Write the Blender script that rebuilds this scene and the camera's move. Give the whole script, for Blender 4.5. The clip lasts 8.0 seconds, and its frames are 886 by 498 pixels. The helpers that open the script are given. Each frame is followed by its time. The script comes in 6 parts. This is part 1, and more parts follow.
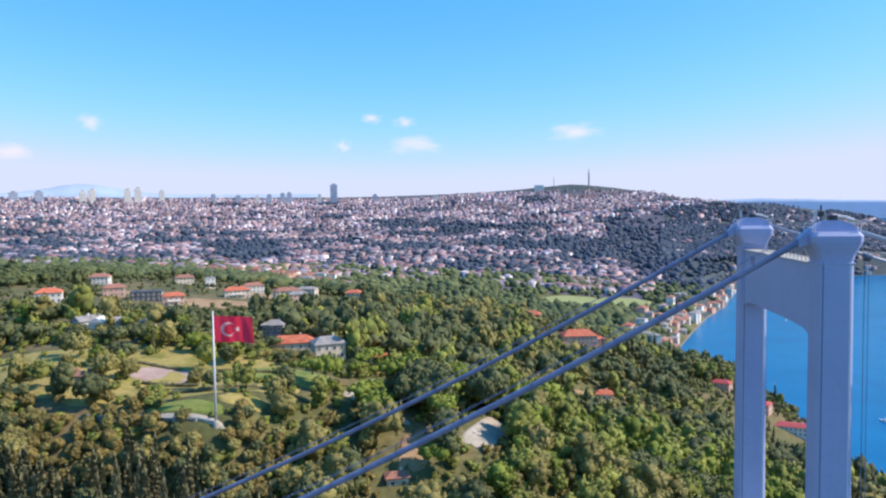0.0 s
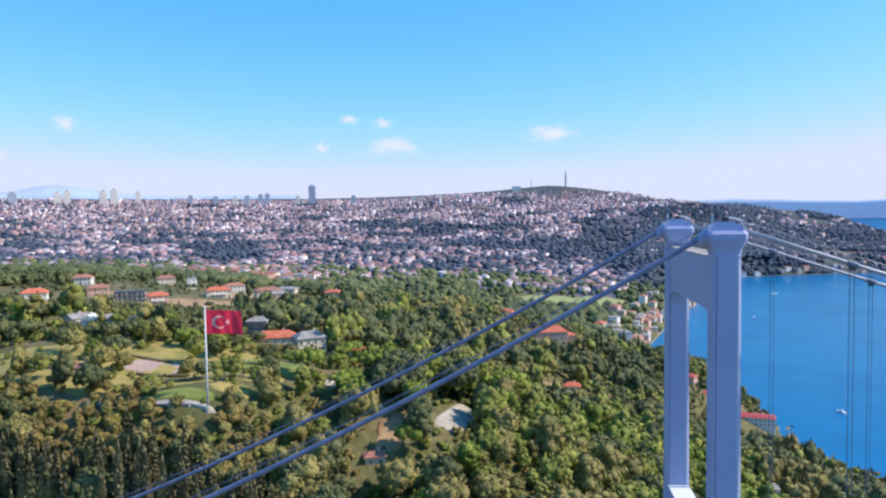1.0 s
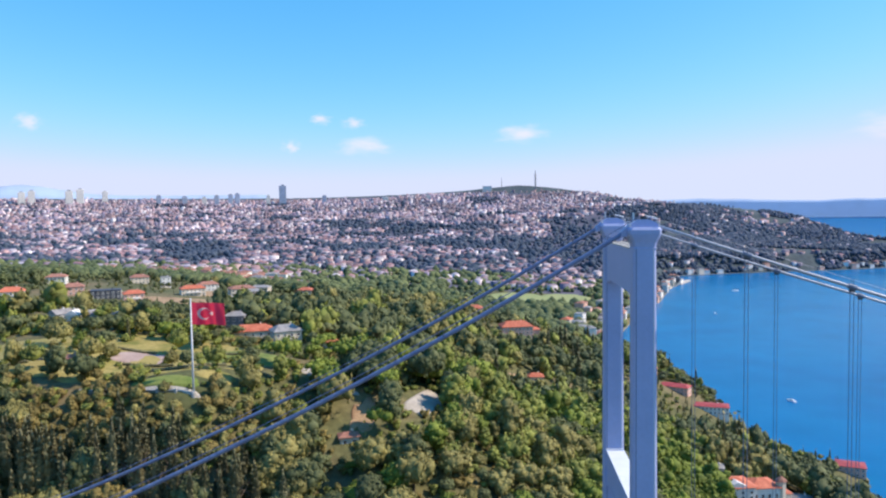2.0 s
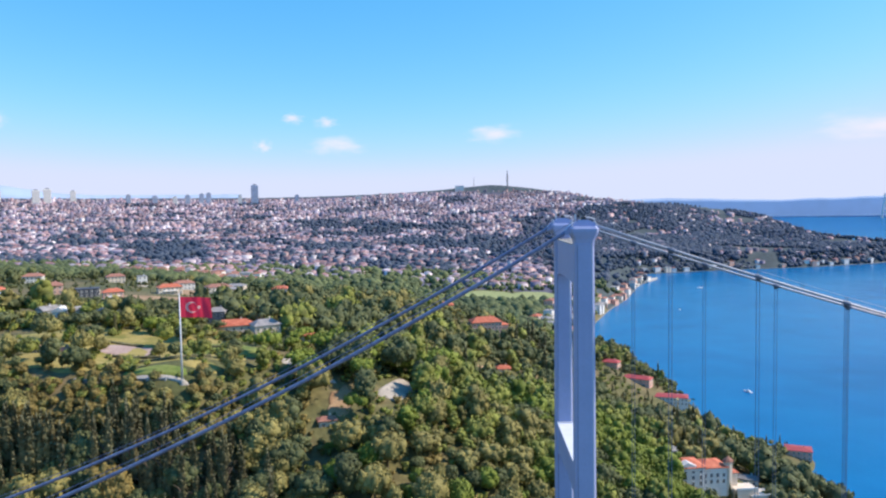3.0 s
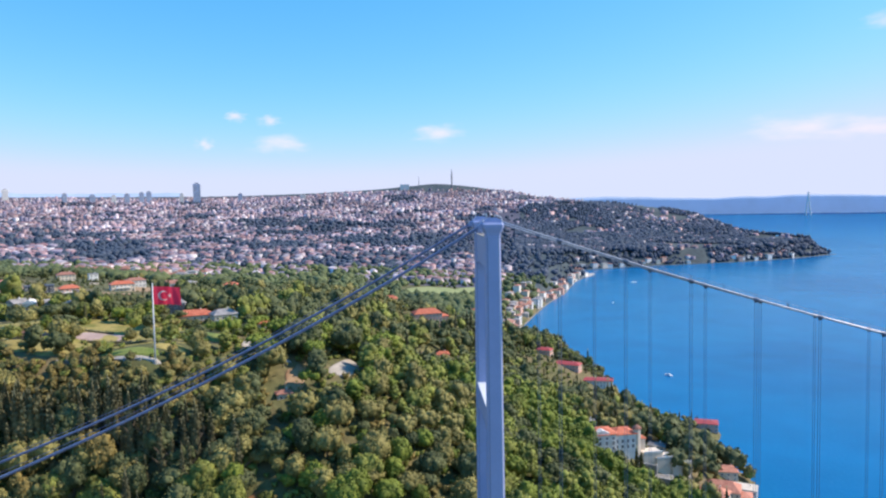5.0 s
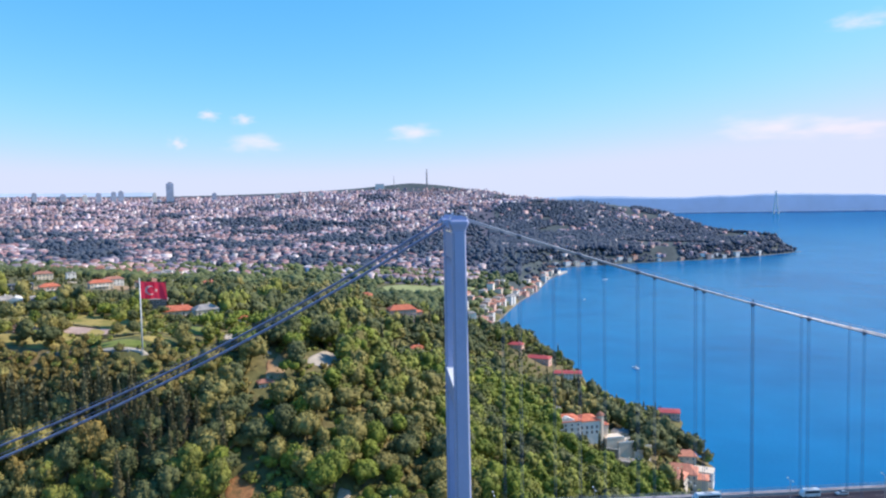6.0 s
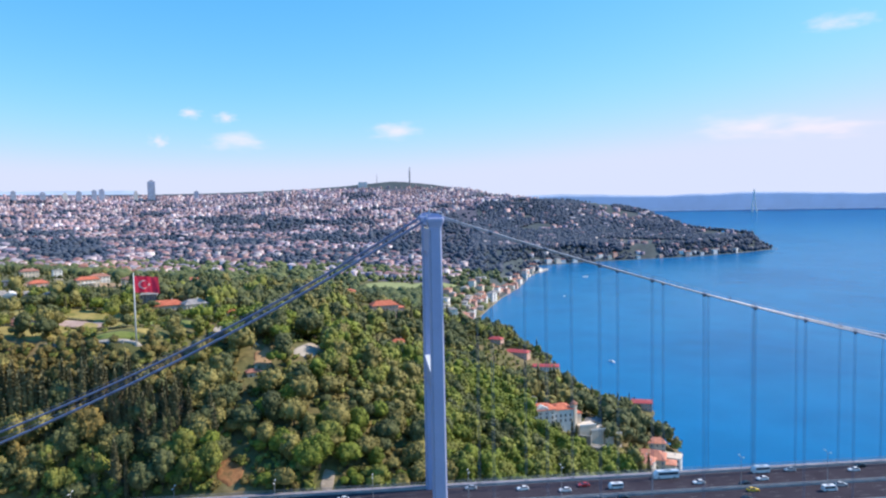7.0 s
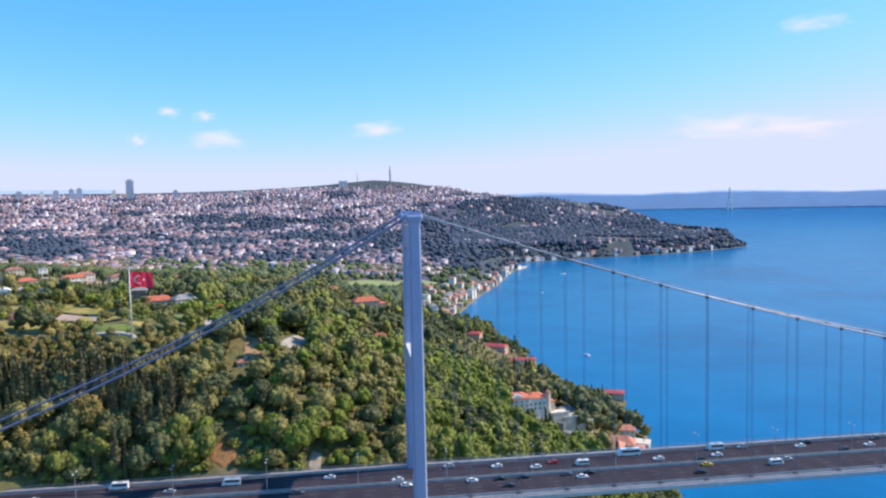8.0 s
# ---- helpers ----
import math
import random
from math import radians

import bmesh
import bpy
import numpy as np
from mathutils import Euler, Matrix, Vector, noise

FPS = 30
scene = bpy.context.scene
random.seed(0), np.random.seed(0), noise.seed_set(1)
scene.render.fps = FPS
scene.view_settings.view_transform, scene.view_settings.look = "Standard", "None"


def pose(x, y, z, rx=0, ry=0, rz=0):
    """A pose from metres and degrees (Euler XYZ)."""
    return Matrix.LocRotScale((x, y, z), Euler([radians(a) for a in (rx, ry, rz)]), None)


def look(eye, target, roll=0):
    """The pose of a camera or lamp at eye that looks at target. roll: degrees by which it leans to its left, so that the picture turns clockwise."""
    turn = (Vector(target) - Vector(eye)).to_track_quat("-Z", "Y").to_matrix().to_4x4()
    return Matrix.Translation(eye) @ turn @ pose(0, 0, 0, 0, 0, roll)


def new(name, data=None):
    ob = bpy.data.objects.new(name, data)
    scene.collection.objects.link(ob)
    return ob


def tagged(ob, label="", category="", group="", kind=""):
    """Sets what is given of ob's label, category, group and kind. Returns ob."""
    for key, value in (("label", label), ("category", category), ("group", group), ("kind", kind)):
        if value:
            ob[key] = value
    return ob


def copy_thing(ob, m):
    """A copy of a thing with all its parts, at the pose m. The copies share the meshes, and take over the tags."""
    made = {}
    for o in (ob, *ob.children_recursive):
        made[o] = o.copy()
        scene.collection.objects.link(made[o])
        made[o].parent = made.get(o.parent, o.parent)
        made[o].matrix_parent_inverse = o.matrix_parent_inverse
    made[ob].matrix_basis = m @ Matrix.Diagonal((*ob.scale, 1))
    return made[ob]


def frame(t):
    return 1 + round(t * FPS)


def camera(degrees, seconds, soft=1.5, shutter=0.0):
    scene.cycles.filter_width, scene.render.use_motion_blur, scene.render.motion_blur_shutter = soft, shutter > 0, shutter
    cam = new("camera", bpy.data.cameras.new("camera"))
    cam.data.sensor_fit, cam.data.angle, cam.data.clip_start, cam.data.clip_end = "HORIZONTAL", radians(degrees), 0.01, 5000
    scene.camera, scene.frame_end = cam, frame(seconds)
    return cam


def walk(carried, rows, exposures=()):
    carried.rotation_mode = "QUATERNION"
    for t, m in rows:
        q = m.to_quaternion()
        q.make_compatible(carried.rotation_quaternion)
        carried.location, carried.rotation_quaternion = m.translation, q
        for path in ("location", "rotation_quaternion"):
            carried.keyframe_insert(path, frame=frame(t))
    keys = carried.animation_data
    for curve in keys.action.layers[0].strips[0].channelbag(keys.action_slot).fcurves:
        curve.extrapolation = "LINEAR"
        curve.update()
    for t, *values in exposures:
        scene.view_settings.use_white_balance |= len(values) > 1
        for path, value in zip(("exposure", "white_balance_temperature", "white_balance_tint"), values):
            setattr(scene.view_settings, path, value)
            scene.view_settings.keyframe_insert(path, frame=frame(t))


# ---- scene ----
cam = camera(64.0, 8.0, soft=2.25)
PATH = [
    (0, (-33.582, -107.835, 174.334), (-33.877, -105.86, 174.229), -0.7),
    (0.5, (-31.385, -116.644, 174.407), (-31.66, -114.665, 174.304), -0.8),
    (1, (-29.079, -126.175, 174.663), (-29.315, -124.191, 174.56), -0.8),
    (1.5, (-27.175, -135.708, 174.632), (-27.37, -133.72, 174.528), -0.8),
    (3, (-23.318, -165.351, 175.089), (-23.398, -163.356, 174.981), -0.9),
    (3.5, (-22.237, -175.63, 175.561), (-22.279, -173.633, 175.451), -0.8),
    (4, (-21.364, -185.668, 175.377), (-21.368, -183.671, 175.267), -0.8),
    (4.5, (-20.666, -195.643, 175.513), (-20.632, -193.647, 175.401), -0.9),
    (6, (-19.384, -224.387, 175.232), (-19.243, -222.396, 175.114), -1.1),
    (6.5, (-19.049, -233.587, 175.16), (-18.883, -231.598, 175.043), -1.1),
    (7, (-18.814, -242.293, 175.277), (-18.626, -240.306, 175.153), -1.1),
    (7.5, (-19.232, -252.164, 175.392), (-19.018, -250.18, 175.265), -1.1),
    (8, (-20.088, -262.504, 175.288), (-19.846, -260.523, 175.159), -1.2),
]
walk(cam, [(t, look(eye, target, roll)) for t, eye, target, roll in PATH], [(0, 0.18, 6500, 19), (8, 0.18, 6500, 19)])

# ---- sky, sun, exposure ----
SUN_AZIMUTH, SUN_HEIGHT = 86.0, 42.0  # degrees from +y towards +x, and over the horizon
world = bpy.data.worlds.new("sky")
scene.world = world
world.use_nodes = True
wn, wl = world.node_tree.nodes, world.node_tree.links
sky = wn.new("ShaderNodeTexSky")
sky.sky_type = "NISHITA"
sky.sun_disc = False
sky.sun_elevation, sky.sun_rotation = radians(SUN_HEIGHT), radians(SUN_AZIMUTH)
sky.altitude, sky.air_density, sky.dust_density, sky.ozone_density = 200, 1.0, 0.25, 3.0
# A clear sky after rain: deeper blue, a cool pale horizon.
HORIZON = (4.65, 5.4, 6.75)
scale, split, whole = wn.new("ShaderNodeMixRGB"), wn.new("ShaderNodeSeparateColor"), wn.new("ShaderNodeCombineColor")
scale.blend_type, scale.inputs[0].default_value, scale.inputs[2].default_value = "MULTIPLY", 1.0, (0.13, 0.13, 0.13, 1)
wl.new(sky.outputs[0], scale.inputs[1])
wl.new(scale.outputs[0], split.inputs[0])
for channel, (power, gain) in enumerate(((1.6, 9.9), (0.72, 7.5), (0.36, 8.25))):
    raised, scaled = wn.new("ShaderNodeMath"), wn.new("ShaderNodeMath")
    raised.operation, raised.inputs[1].default_value = "POWER", power
    scaled.operation, scaled.inputs[1].default_value = "MULTIPLY", gain
    wl.new(split.outputs[channel], raised.inputs[0])
    wl.new(raised.outputs[0], scaled.inputs[0])
    level = wn.new("ShaderNodeMath")
    level.operation, level.inputs[1].default_value, level.inputs[2].default_value = "SMOOTH_MIN", HORIZON[channel], 1.2
    wl.new(scaled.outputs[0], level.inputs[0])
    wl.new(level.outputs[0], whole.inputs[channel])
wl.new(whole.outputs[0], wn["Background"].inputs[0])
wn["Background"].inputs[1].default_value = 0.13
sun = new("sun", bpy.data.lights.new("sun", "SUN"))
sun.data.energy, sun.data.angle, sun.data.color = 4.7, radians(0.6), (1.0, 0.90, 0.74)
_a, _e = radians(SUN_AZIMUTH), radians(SUN_HEIGHT)
_way = Vector((math.sin(_a) * math.cos(_e), math.cos(_a) * math.cos(_e), math.sin(_e)))
sun.matrix_world = look(_way * 300, (0, 0, 0))

# ---- materials ----
def surface(name, colours, rough=0.8, metal=0.0, scale=0.5, fine=6.0, bump=0.0, spread=0.0, contrast=0.25, alpha=1.0):
    """Two or three colours mixed by noise at a coarse and a fine scale, with relief and a spread of tone from piece to piece."""
    m = bpy.data.materials.new(name)
    m.use_nodes = True
    n, l = m.node_tree.nodes, m.node_tree.links
    b = n["Principled BSDF"]
    geo = n.new("ShaderNodeNewGeometry")
    coarse, grain = n.new("ShaderNodeTexNoise"), n.new("ShaderNodeTexNoise")
    coarse.inputs["Scale"].default_value, grain.inputs["Scale"].default_value = scale, fine
    coarse.inputs["Detail"].default_value, grain.inputs["Detail"].default_value = 4.0, 3.0
    for t in (coarse, grain):
        l.new(geo.outputs["Position"], t.inputs["Vector"])
    ramp = n.new("ShaderNodeValToRGB")
    while len(ramp.color_ramp.elements) < len(colours):
        ramp.color_ramp.elements.new(0.5)
    for k, c in enumerate(colours):
        ramp.color_ramp.elements[k].position = 0.32 + 0.36 * k / max(1, len(colours) - 1)
        ramp.color_ramp.elements[k].color = (*c, 1)
    l.new(coarse.outputs["Fac"], ramp.inputs[0])
    hsv = n.new("ShaderNodeHueSaturation")
    l.new(ramp.outputs[0], hsv.inputs["Color"])
    value = n.new("ShaderNodeMapRange")
    l.new(grain.outputs["Fac"], value.inputs[0])
    value.inputs[1].default_value, value.inputs[2].default_value = 0.25, 0.75
    value.inputs[3].default_value, value.inputs[4].default_value = 1 - contrast, 1 + contrast
    last = value.outputs[0]
    if spread:
        info, add, times, both = (n.new(k) for k in ("ShaderNodeObjectInfo", "ShaderNodeMath", "ShaderNodeMapRange", "ShaderNodeMath"))
        add.operation, both.operation = "ADD", "MULTIPLY"
        l.new(info.outputs["Random"], add.inputs[0])
        half = n.new("ShaderNodeMath")
        half.operation, half.inputs[1].default_value = "MULTIPLY", 0.7
        l.new(geo.outputs["Random Per Island"], half.inputs[0])
        l.new(half.outputs[0], add.inputs[1])
        l.new(add.outputs[0], times.inputs[0])
        times.inputs[1].default_value, times.inputs[2].default_value = 0.0, 1.7
        times.inputs[3].default_value, times.inputs[4].default_value = 1 - spread, 1 + spread
        l.new(last, both.inputs[0])
        l.new(times.outputs[0], both.inputs[1])
        last = both.outputs[0]
    l.new(last, hsv.inputs["Value"])
    l.new(hsv.outputs[0], b.inputs["Base Color"])
    b.inputs["Roughness"].default_value, b.inputs["Metallic"].default_value = rough, metal
    if bump:
        bn = n.new("ShaderNodeBump")
        bn.inputs["Strength"].default_value, bn.inputs["Distance"].default_value = 0.6, bump
        l.new(grain.outputs["Fac"], bn.inputs["Height"])
        l.new(bn.outputs[0], b.inputs["Normal"])
    return m


def foliage(name, dark, light, size=6.0, spread=0.17):
    """Leaves: tone from tree to tree, from clump to clump and in the fine grain, a little light shining through."""
    m = surface(name, (dark, tuple(0.5 * (a + b) for a, b in zip(dark, light)), light), 0.7, 0, 1.0 / size, 2.2, 0.3, spread, 0.3)
    b = m.node_tree.nodes["Principled BSDF"]
    b.inputs["Subsurface Weight"].default_value = 0.0
    b.inputs["Specular IOR Level"].default_value = 0.25
    return m


TOWER_PAINT = surface("tower_paint", ((0.34, 0.385, 0.60), (0.38, 0.425, 0.65)), 0.5, 0, 0.12, 1.5, 0.0, 0.02, 0.05)
TOWER_DARK = surface("tower_groove", ((0.10, 0.12, 0.18), (0.13, 0.15, 0.22)), 0.6, 0, 0.4, 3)
PALE_PAINT = surface("pale_steel", ((0.72, 0.73, 0.75), (0.80, 0.80, 0.80)), 0.4, 0, 0.3, 3, 0, 0, 0.06)
CABLE = surface("cable_wrapping", ((0.30, 0.32, 0.38), (0.40, 0.42, 0.48)), 0.35, 0.0, 0.4, 4, 0.01, 0.05, 0.12)
BACKSTAY = surface("backstay_wrapping", ((0.15, 0.17, 0.28), (0.25, 0.27, 0.40)), 0.5, 0.2, 0.4, 4, 0.01, 0.05, 0.12)
ROPE = surface("hanger_rope", ((0.10, 0.14, 0.22), (0.14, 0.19, 0.28)), 0.5, 0.1, 0.5, 5)
DARK_STEEL = surface("dark_steel", ((0.05, 0.05, 0.06), (0.09, 0.09, 0.10)), 0.5, 0.5, 0.8, 5)
WALK_SURFACE = surface("walkway_surfacing", ((0.19, 0.18, 0.21), (0.27, 0.26, 0.29)), 0.9, 0, 0.2, 2)
ASPHALT = surface("asphalt", ((0.034, 0.029, 0.040), (0.050, 0.044, 0.057), (0.041, 0.036, 0.048)), 0.95, 0, 0.08, 2.5, 0.01, 0, 0.15)
MARKING = surface("road_paint", ((0.15, 0.15, 0.16), (0.30, 0.30, 0.30)), 0.7, 0, 1.5, 8)
BARRIER = surface("galvanised_rail", ((0.31, 0.31, 0.33), (0.42, 0.42, 0.43)), 0.5, 0.3, 0.3, 4)
GIRDER = surface("girder_paint", ((0.42, 0.43, 0.46), (0.52, 0.53, 0.55)), 0.5, 0, 0.2, 2)
ASPHALT.node_tree.nodes["Principled BSDF"].inputs["Specular IOR Level"].default_value = 0.1
CONCRETE = surface("concrete", ((0.40, 0.38, 0.34), (0.52, 0.49, 0.44)), 0.9, 0, 0.3, 3, 0.02)
STONE = surface("stone_wall", ((0.22, 0.20, 0.17), (0.34, 0.31, 0.27)), 0.9, 0, 0.4, 2.5, 0.05)
WORN_PAVING = surface("worn_paving", ((0.24, 0.205, 0.16), (0.36, 0.31, 0.25)), 0.95, 0, 0.25, 1.5, 0.03)
PAVED = surface("pale_paving", ((0.36, 0.32, 0.26), (0.47, 0.42, 0.35)), 0.9, 0, 0.15, 2, 0.02)
PINK_PAVED = surface("pinkish_paving", ((0.36, 0.255, 0.215), (0.46, 0.34, 0.29)), 0.95, 0, 0.15, 2, 0.02)
RUST_EARTH = surface("rust_earth", ((0.20, 0.085, 0.035), (0.33, 0.16, 0.065), (0.16, 0.10, 0.04)), 0.95, 0, 0.3, 1.5, 0.2)
EARTH = surface("bare_earth", ((0.26, 0.15, 0.075), (0.40, 0.26, 0.14), (0.32, 0.21, 0.11)), 0.95, 0, 0.15, 1.5, 0.1)
MEADOW = surface("pale_meadow", ((0.20, 0.26, 0.075), (0.30, 0.32, 0.13), (0.24, 0.29, 0.10)), 0.95, 0, 0.02, 0.4, 0.1)
DRY_GRASS = surface("dry_lawn", ((0.16, 0.165, 0.032), (0.37, 0.29, 0.09), (0.24, 0.222, 0.055)), 0.95, 0, 0.10, 1.5, 0.08)
LAWN = surface("lawn_grass", ((0.12, 0.17, 0.03), (0.22, 0.25, 0.055), (0.17, 0.22, 0.04)), 0.95, 0, 0.12, 2, 0.08)
GROUND = surface("hill_ground", ((0.075, 0.086, 0.026), (0.125, 0.118, 0.042), (0.19, 0.142, 0.070)), 0.95, 0, 0.03, 0.35, 0.5, 0, 0.35)
# City soil and wooded soil far off, the blue of haze added to both.
HAZED_CITY_GROUND = surface("hazed_city_ground", ((0.060, 0.068, 0.094), (0.110, 0.101, 0.136), (0.076, 0.081, 0.104)), 0.95, 0, 0.012, 0.1, 0, 0, 0.3)
HAZED_WOOD_GROUND = surface("hazed_wooded_ground", ((0.040, 0.060, 0.066), (0.075, 0.096, 0.098)), 0.95, 0, 0.01, 0.1, 0, 0, 0.3)
# Leaf colour of the far woods, with blue haze mixed in.
HAZED_LEAF = foliage("hazed_foliage", (0.039, 0.063, 0.094), (0.081, 0.102, 0.142), 90.0, 0.25)
EVERGREEN = foliage("evergreen_foliage", (0.050, 0.064, 0.026), (0.138, 0.152, 0.060))
BROADLEAF = foliage("broadleaf_foliage", (0.090, 0.101, 0.024), (0.244, 0.264, 0.054))
OLIVE = foliage("olive_foliage", (0.125, 0.112, 0.034), (0.305, 0.270, 0.088))
CONIFER = foliage("conifer_foliage", (0.096, 0.091, 0.050), (0.216, 0.203, 0.102))
BRIGHT = foliage("young_foliage", (0.082, 0.112, 0.015), (0.205, 0.248, 0.036))
RUSSET = foliage("russet_foliage", (0.122, 0.097, 0.029), (0.258, 0.196, 0.060))
PINE = foliage("umbrella_pine_foliage", (0.103, 0.141, 0.018), (0.243, 0.285, 0.046))
FAR_LEAF = foliage("far_foliage", (0.055, 0.078, 0.034), (0.145, 0.172, 0.066), 60.0, 0.45)
BARK = surface("bark", ((0.07, 0.05, 0.035), (0.13, 0.10, 0.07)), 0.95, 0, 2, 12, 0.03)
TILES = surface("terracotta_tiles", ((0.46, 0.11, 0.055), (0.62, 0.19, 0.10)), 0.8, 0, 0.5, 5, 0.04, 0.2, 0.18)
SALMON_TILES = surface("salmon_tiles", ((0.52, 0.19, 0.12), (0.66, 0.29, 0.19)), 0.85, 0, 0.5, 5, 0.04, 0.2, 0.18)
OLD_TILES = surface("weathered_tiles", ((0.30, 0.13, 0.09), (0.40, 0.19, 0.13)), 0.85, 0, 0.5, 5, 0.04, 0.2, 0.18)
RED_ROOF = surface("red_sheet_roof", ((0.36, 0.05, 0.05), (0.48, 0.08, 0.07)), 0.6, 0, 0.4, 4, 0.02, 0.1, 0.1)
GREY_ROOF = surface("grey_roof", ((0.20, 0.19, 0.19), (0.33, 0.31, 0.29)), 0.8, 0, 0.4, 4, 0.02, 0.15, 0.15)
WHITE_WALL = surface("white_render", ((0.68, 0.66, 0.62), (0.80, 0.78, 0.74)), 0.9, 0, 0.3, 3, 0, 0.06, 0.06)
CREAM_WALL = surface("cream_render", ((0.62, 0.53, 0.42), (0.72, 0.62, 0.50)), 0.9, 0, 0.3, 3, 0, 0.08, 0.07)
PINK_WALL = surface("pink_render", ((0.62, 0.36, 0.28), (0.70, 0.44, 0.35)), 0.9, 0, 0.3, 3, 0, 0.08, 0.07)
GREY_WALL = surface("grey_render", ((0.16, 0.17, 0.20), (0.24, 0.25, 0.28)), 0.8, 0, 0.3, 3, 0, 0.08, 0.07)
SLATE_WALL = surface("slate_cladding", ((0.050, 0.058, 0.075), (0.085, 0.095, 0.115)), 0.7, 0, 0.3, 3, 0, 0.08, 0.07)
PANE = surface("dark_window_glass", ((0.02, 0.03, 0.045), (0.05, 0.06, 0.08)), 0.12, 0, 0.5, 4)
FLAG_RED = surface("red_flag_cloth", ((0.92, 0.035, 0.075), (0.95, 0.045, 0.09)), 0.75, 0, 0.3, 3, 0.01, 0, 0.06)
def let_through(m, colour, share):
    """Thin cloth: part of the light shines through."""
    n, l = m.node_tree.nodes, m.node_tree.links
    tr, mix = n.new("ShaderNodeBsdfTranslucent"), n.new("ShaderNodeMixShader")
    tr.inputs[0].default_value, mix.inputs[0].default_value = (*colour, 1), share
    l.new(n["Principled BSDF"].outputs[0], mix.inputs[1])
    l.new(tr.outputs[0], mix.inputs[2])
    l.new(mix.outputs[0], n["Material Output"].inputs[0])


let_through(FLAG_RED, (1.0, 0.06, 0.13), 0.72)
FLAG_WHITE = surface("white_flag_cloth", ((0.78, 0.78, 0.78), (0.85, 0.85, 0.85)), 0.75, 0, 0.3, 3)
let_through(FLAG_WHITE, (0.9, 0.85, 0.85), 0.5)
TYRE = surface("tyre_rubber", ((0.015, 0.015, 0.016), (0.03, 0.03, 0.03)), 0.9, 0, 2, 9)
LAMP_GLASS = surface("lamp_glass", ((0.6, 0.6, 0.58), (0.7, 0.7, 0.66)), 0.2, 0, 2, 9)


def water_material():
    m = surface("strait_water", ((0.000, 0.116, 0.298), (0.000, 0.152, 0.356), (0.000, 0.135, 0.330)), 0.22, 0, 0.0028, 0.02, 0, 0, 0.10)
    n, l = m.node_tree.nodes, m.node_tree.links
    b = n["Principled BSDF"]
    b.inputs["IOR"].default_value = 1.33
    b.inputs["Specular IOR Level"].default_value = 0.10
    geo = n.new("ShaderNodeNewGeometry")
    wave, bn = n.new("ShaderNodeTexNoise"), n.new("ShaderNodeBump")
    wave.inputs["Scale"].default_value, wave.inputs["Detail"].default_value = 0.35, 5
    l.new(geo.outputs["Position"], wave.inputs["Vector"])
    bn.inputs["Strength"].default_value, bn.inputs["Distance"].default_value = 0.35, 0.8
    l.new(wave.outputs["Fac"], bn.inputs["Height"])
    l.new(bn.outputs[0], b.inputs["Normal"])
    return m


WATER = water_material()


def city_material(name, tones, rough=0.85):
    """Many buildings in one mesh: each takes one of the tones by chance, older quarters darker than new ones."""
    m = surface(name, ((0.5, 0.5, 0.5), (0.5, 0.5, 0.5)), rough)
    n, l = m.node_tree.nodes, m.node_tree.links
    ramp, geo = n.new("ShaderNodeValToRGB"), n.new("ShaderNodeNewGeometry")
    ramp.color_ramp.interpolation = "CONSTANT"
    while len(ramp.color_ramp.elements) < len(tones):
        ramp.color_ramp.elements.new(0.5)
    for k, c in enumerate(tones):
        ramp.color_ramp.elements[k].position = k / len(tones)
        ramp.color_ramp.elements[k].color = (*c, 1)
    l.new(geo.outputs["Random Per Island"], ramp.inputs[0])
    quarter, tone, hsv = n.new("ShaderNodeTexNoise"), n.new("ShaderNodeMapRange"), n.new("ShaderNodeHueSaturation")
    quarter.inputs["Scale"].default_value, quarter.inputs["Detail"].default_value = 0.006, 3
    l.new(geo.outputs["Position"], quarter.inputs["Vector"])
    for k, v in enumerate((0.35, 0.65, 0.55, 1.15)):
        tone.inputs[k + 1].default_value = v
    l.new(quarter.outputs["Fac"], tone.inputs[0])
    l.new(tone.outputs[0], hsv.inputs["Value"])
    l.new(ramp.outputs[0], hsv.inputs["Color"])
    l.new(hsv.outputs[0], n["Principled BSDF"].inputs["Base Color"])
    return m


# Wall and roof tones of the far city, shifted to mauve for haze.
HAZED_CITY_WALL = city_material("hazed_city_walls", ((0.745, 0.629, 0.662), (0.512, 0.343, 0.353), (0.850, 0.778, 0.782), (0.325, 0.240, 0.276), (0.534, 0.423, 0.464), (0.256, 0.229, 0.320), (0.581, 0.412, 0.397), (0.209, 0.206, 0.298), (0.442, 0.297, 0.309), (0.349, 0.309, 0.397)))
HAZED_CITY_ROOF = city_material("city_roofs", ((0.385, 0.188, 0.180), (0.385, 0.342, 0.394), (0.431, 0.243, 0.225), (0.227, 0.209, 0.281), (0.340, 0.176, 0.180), (0.499, 0.441, 0.473), (0.295, 0.220, 0.259)))
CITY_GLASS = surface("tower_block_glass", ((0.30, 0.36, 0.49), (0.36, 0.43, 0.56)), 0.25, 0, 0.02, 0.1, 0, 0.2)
# Haze over the far hills is put into their blue and a glow.
HAZED_HILL = surface("hazed_hillside", ((0.25, 0.34, 0.48), (0.31, 0.40, 0.53)), 1.0, 0, 0.002, 0.01, 0, 0, 0.1)
HAZED_HILL.node_tree.nodes["Principled BSDF"].inputs["Emission Color"].default_value = (0.21, 0.31, 0.47, 1)
HAZED_HILL.node_tree.nodes["Principled BSDF"].inputs["Emission Strength"].default_value = 0.5
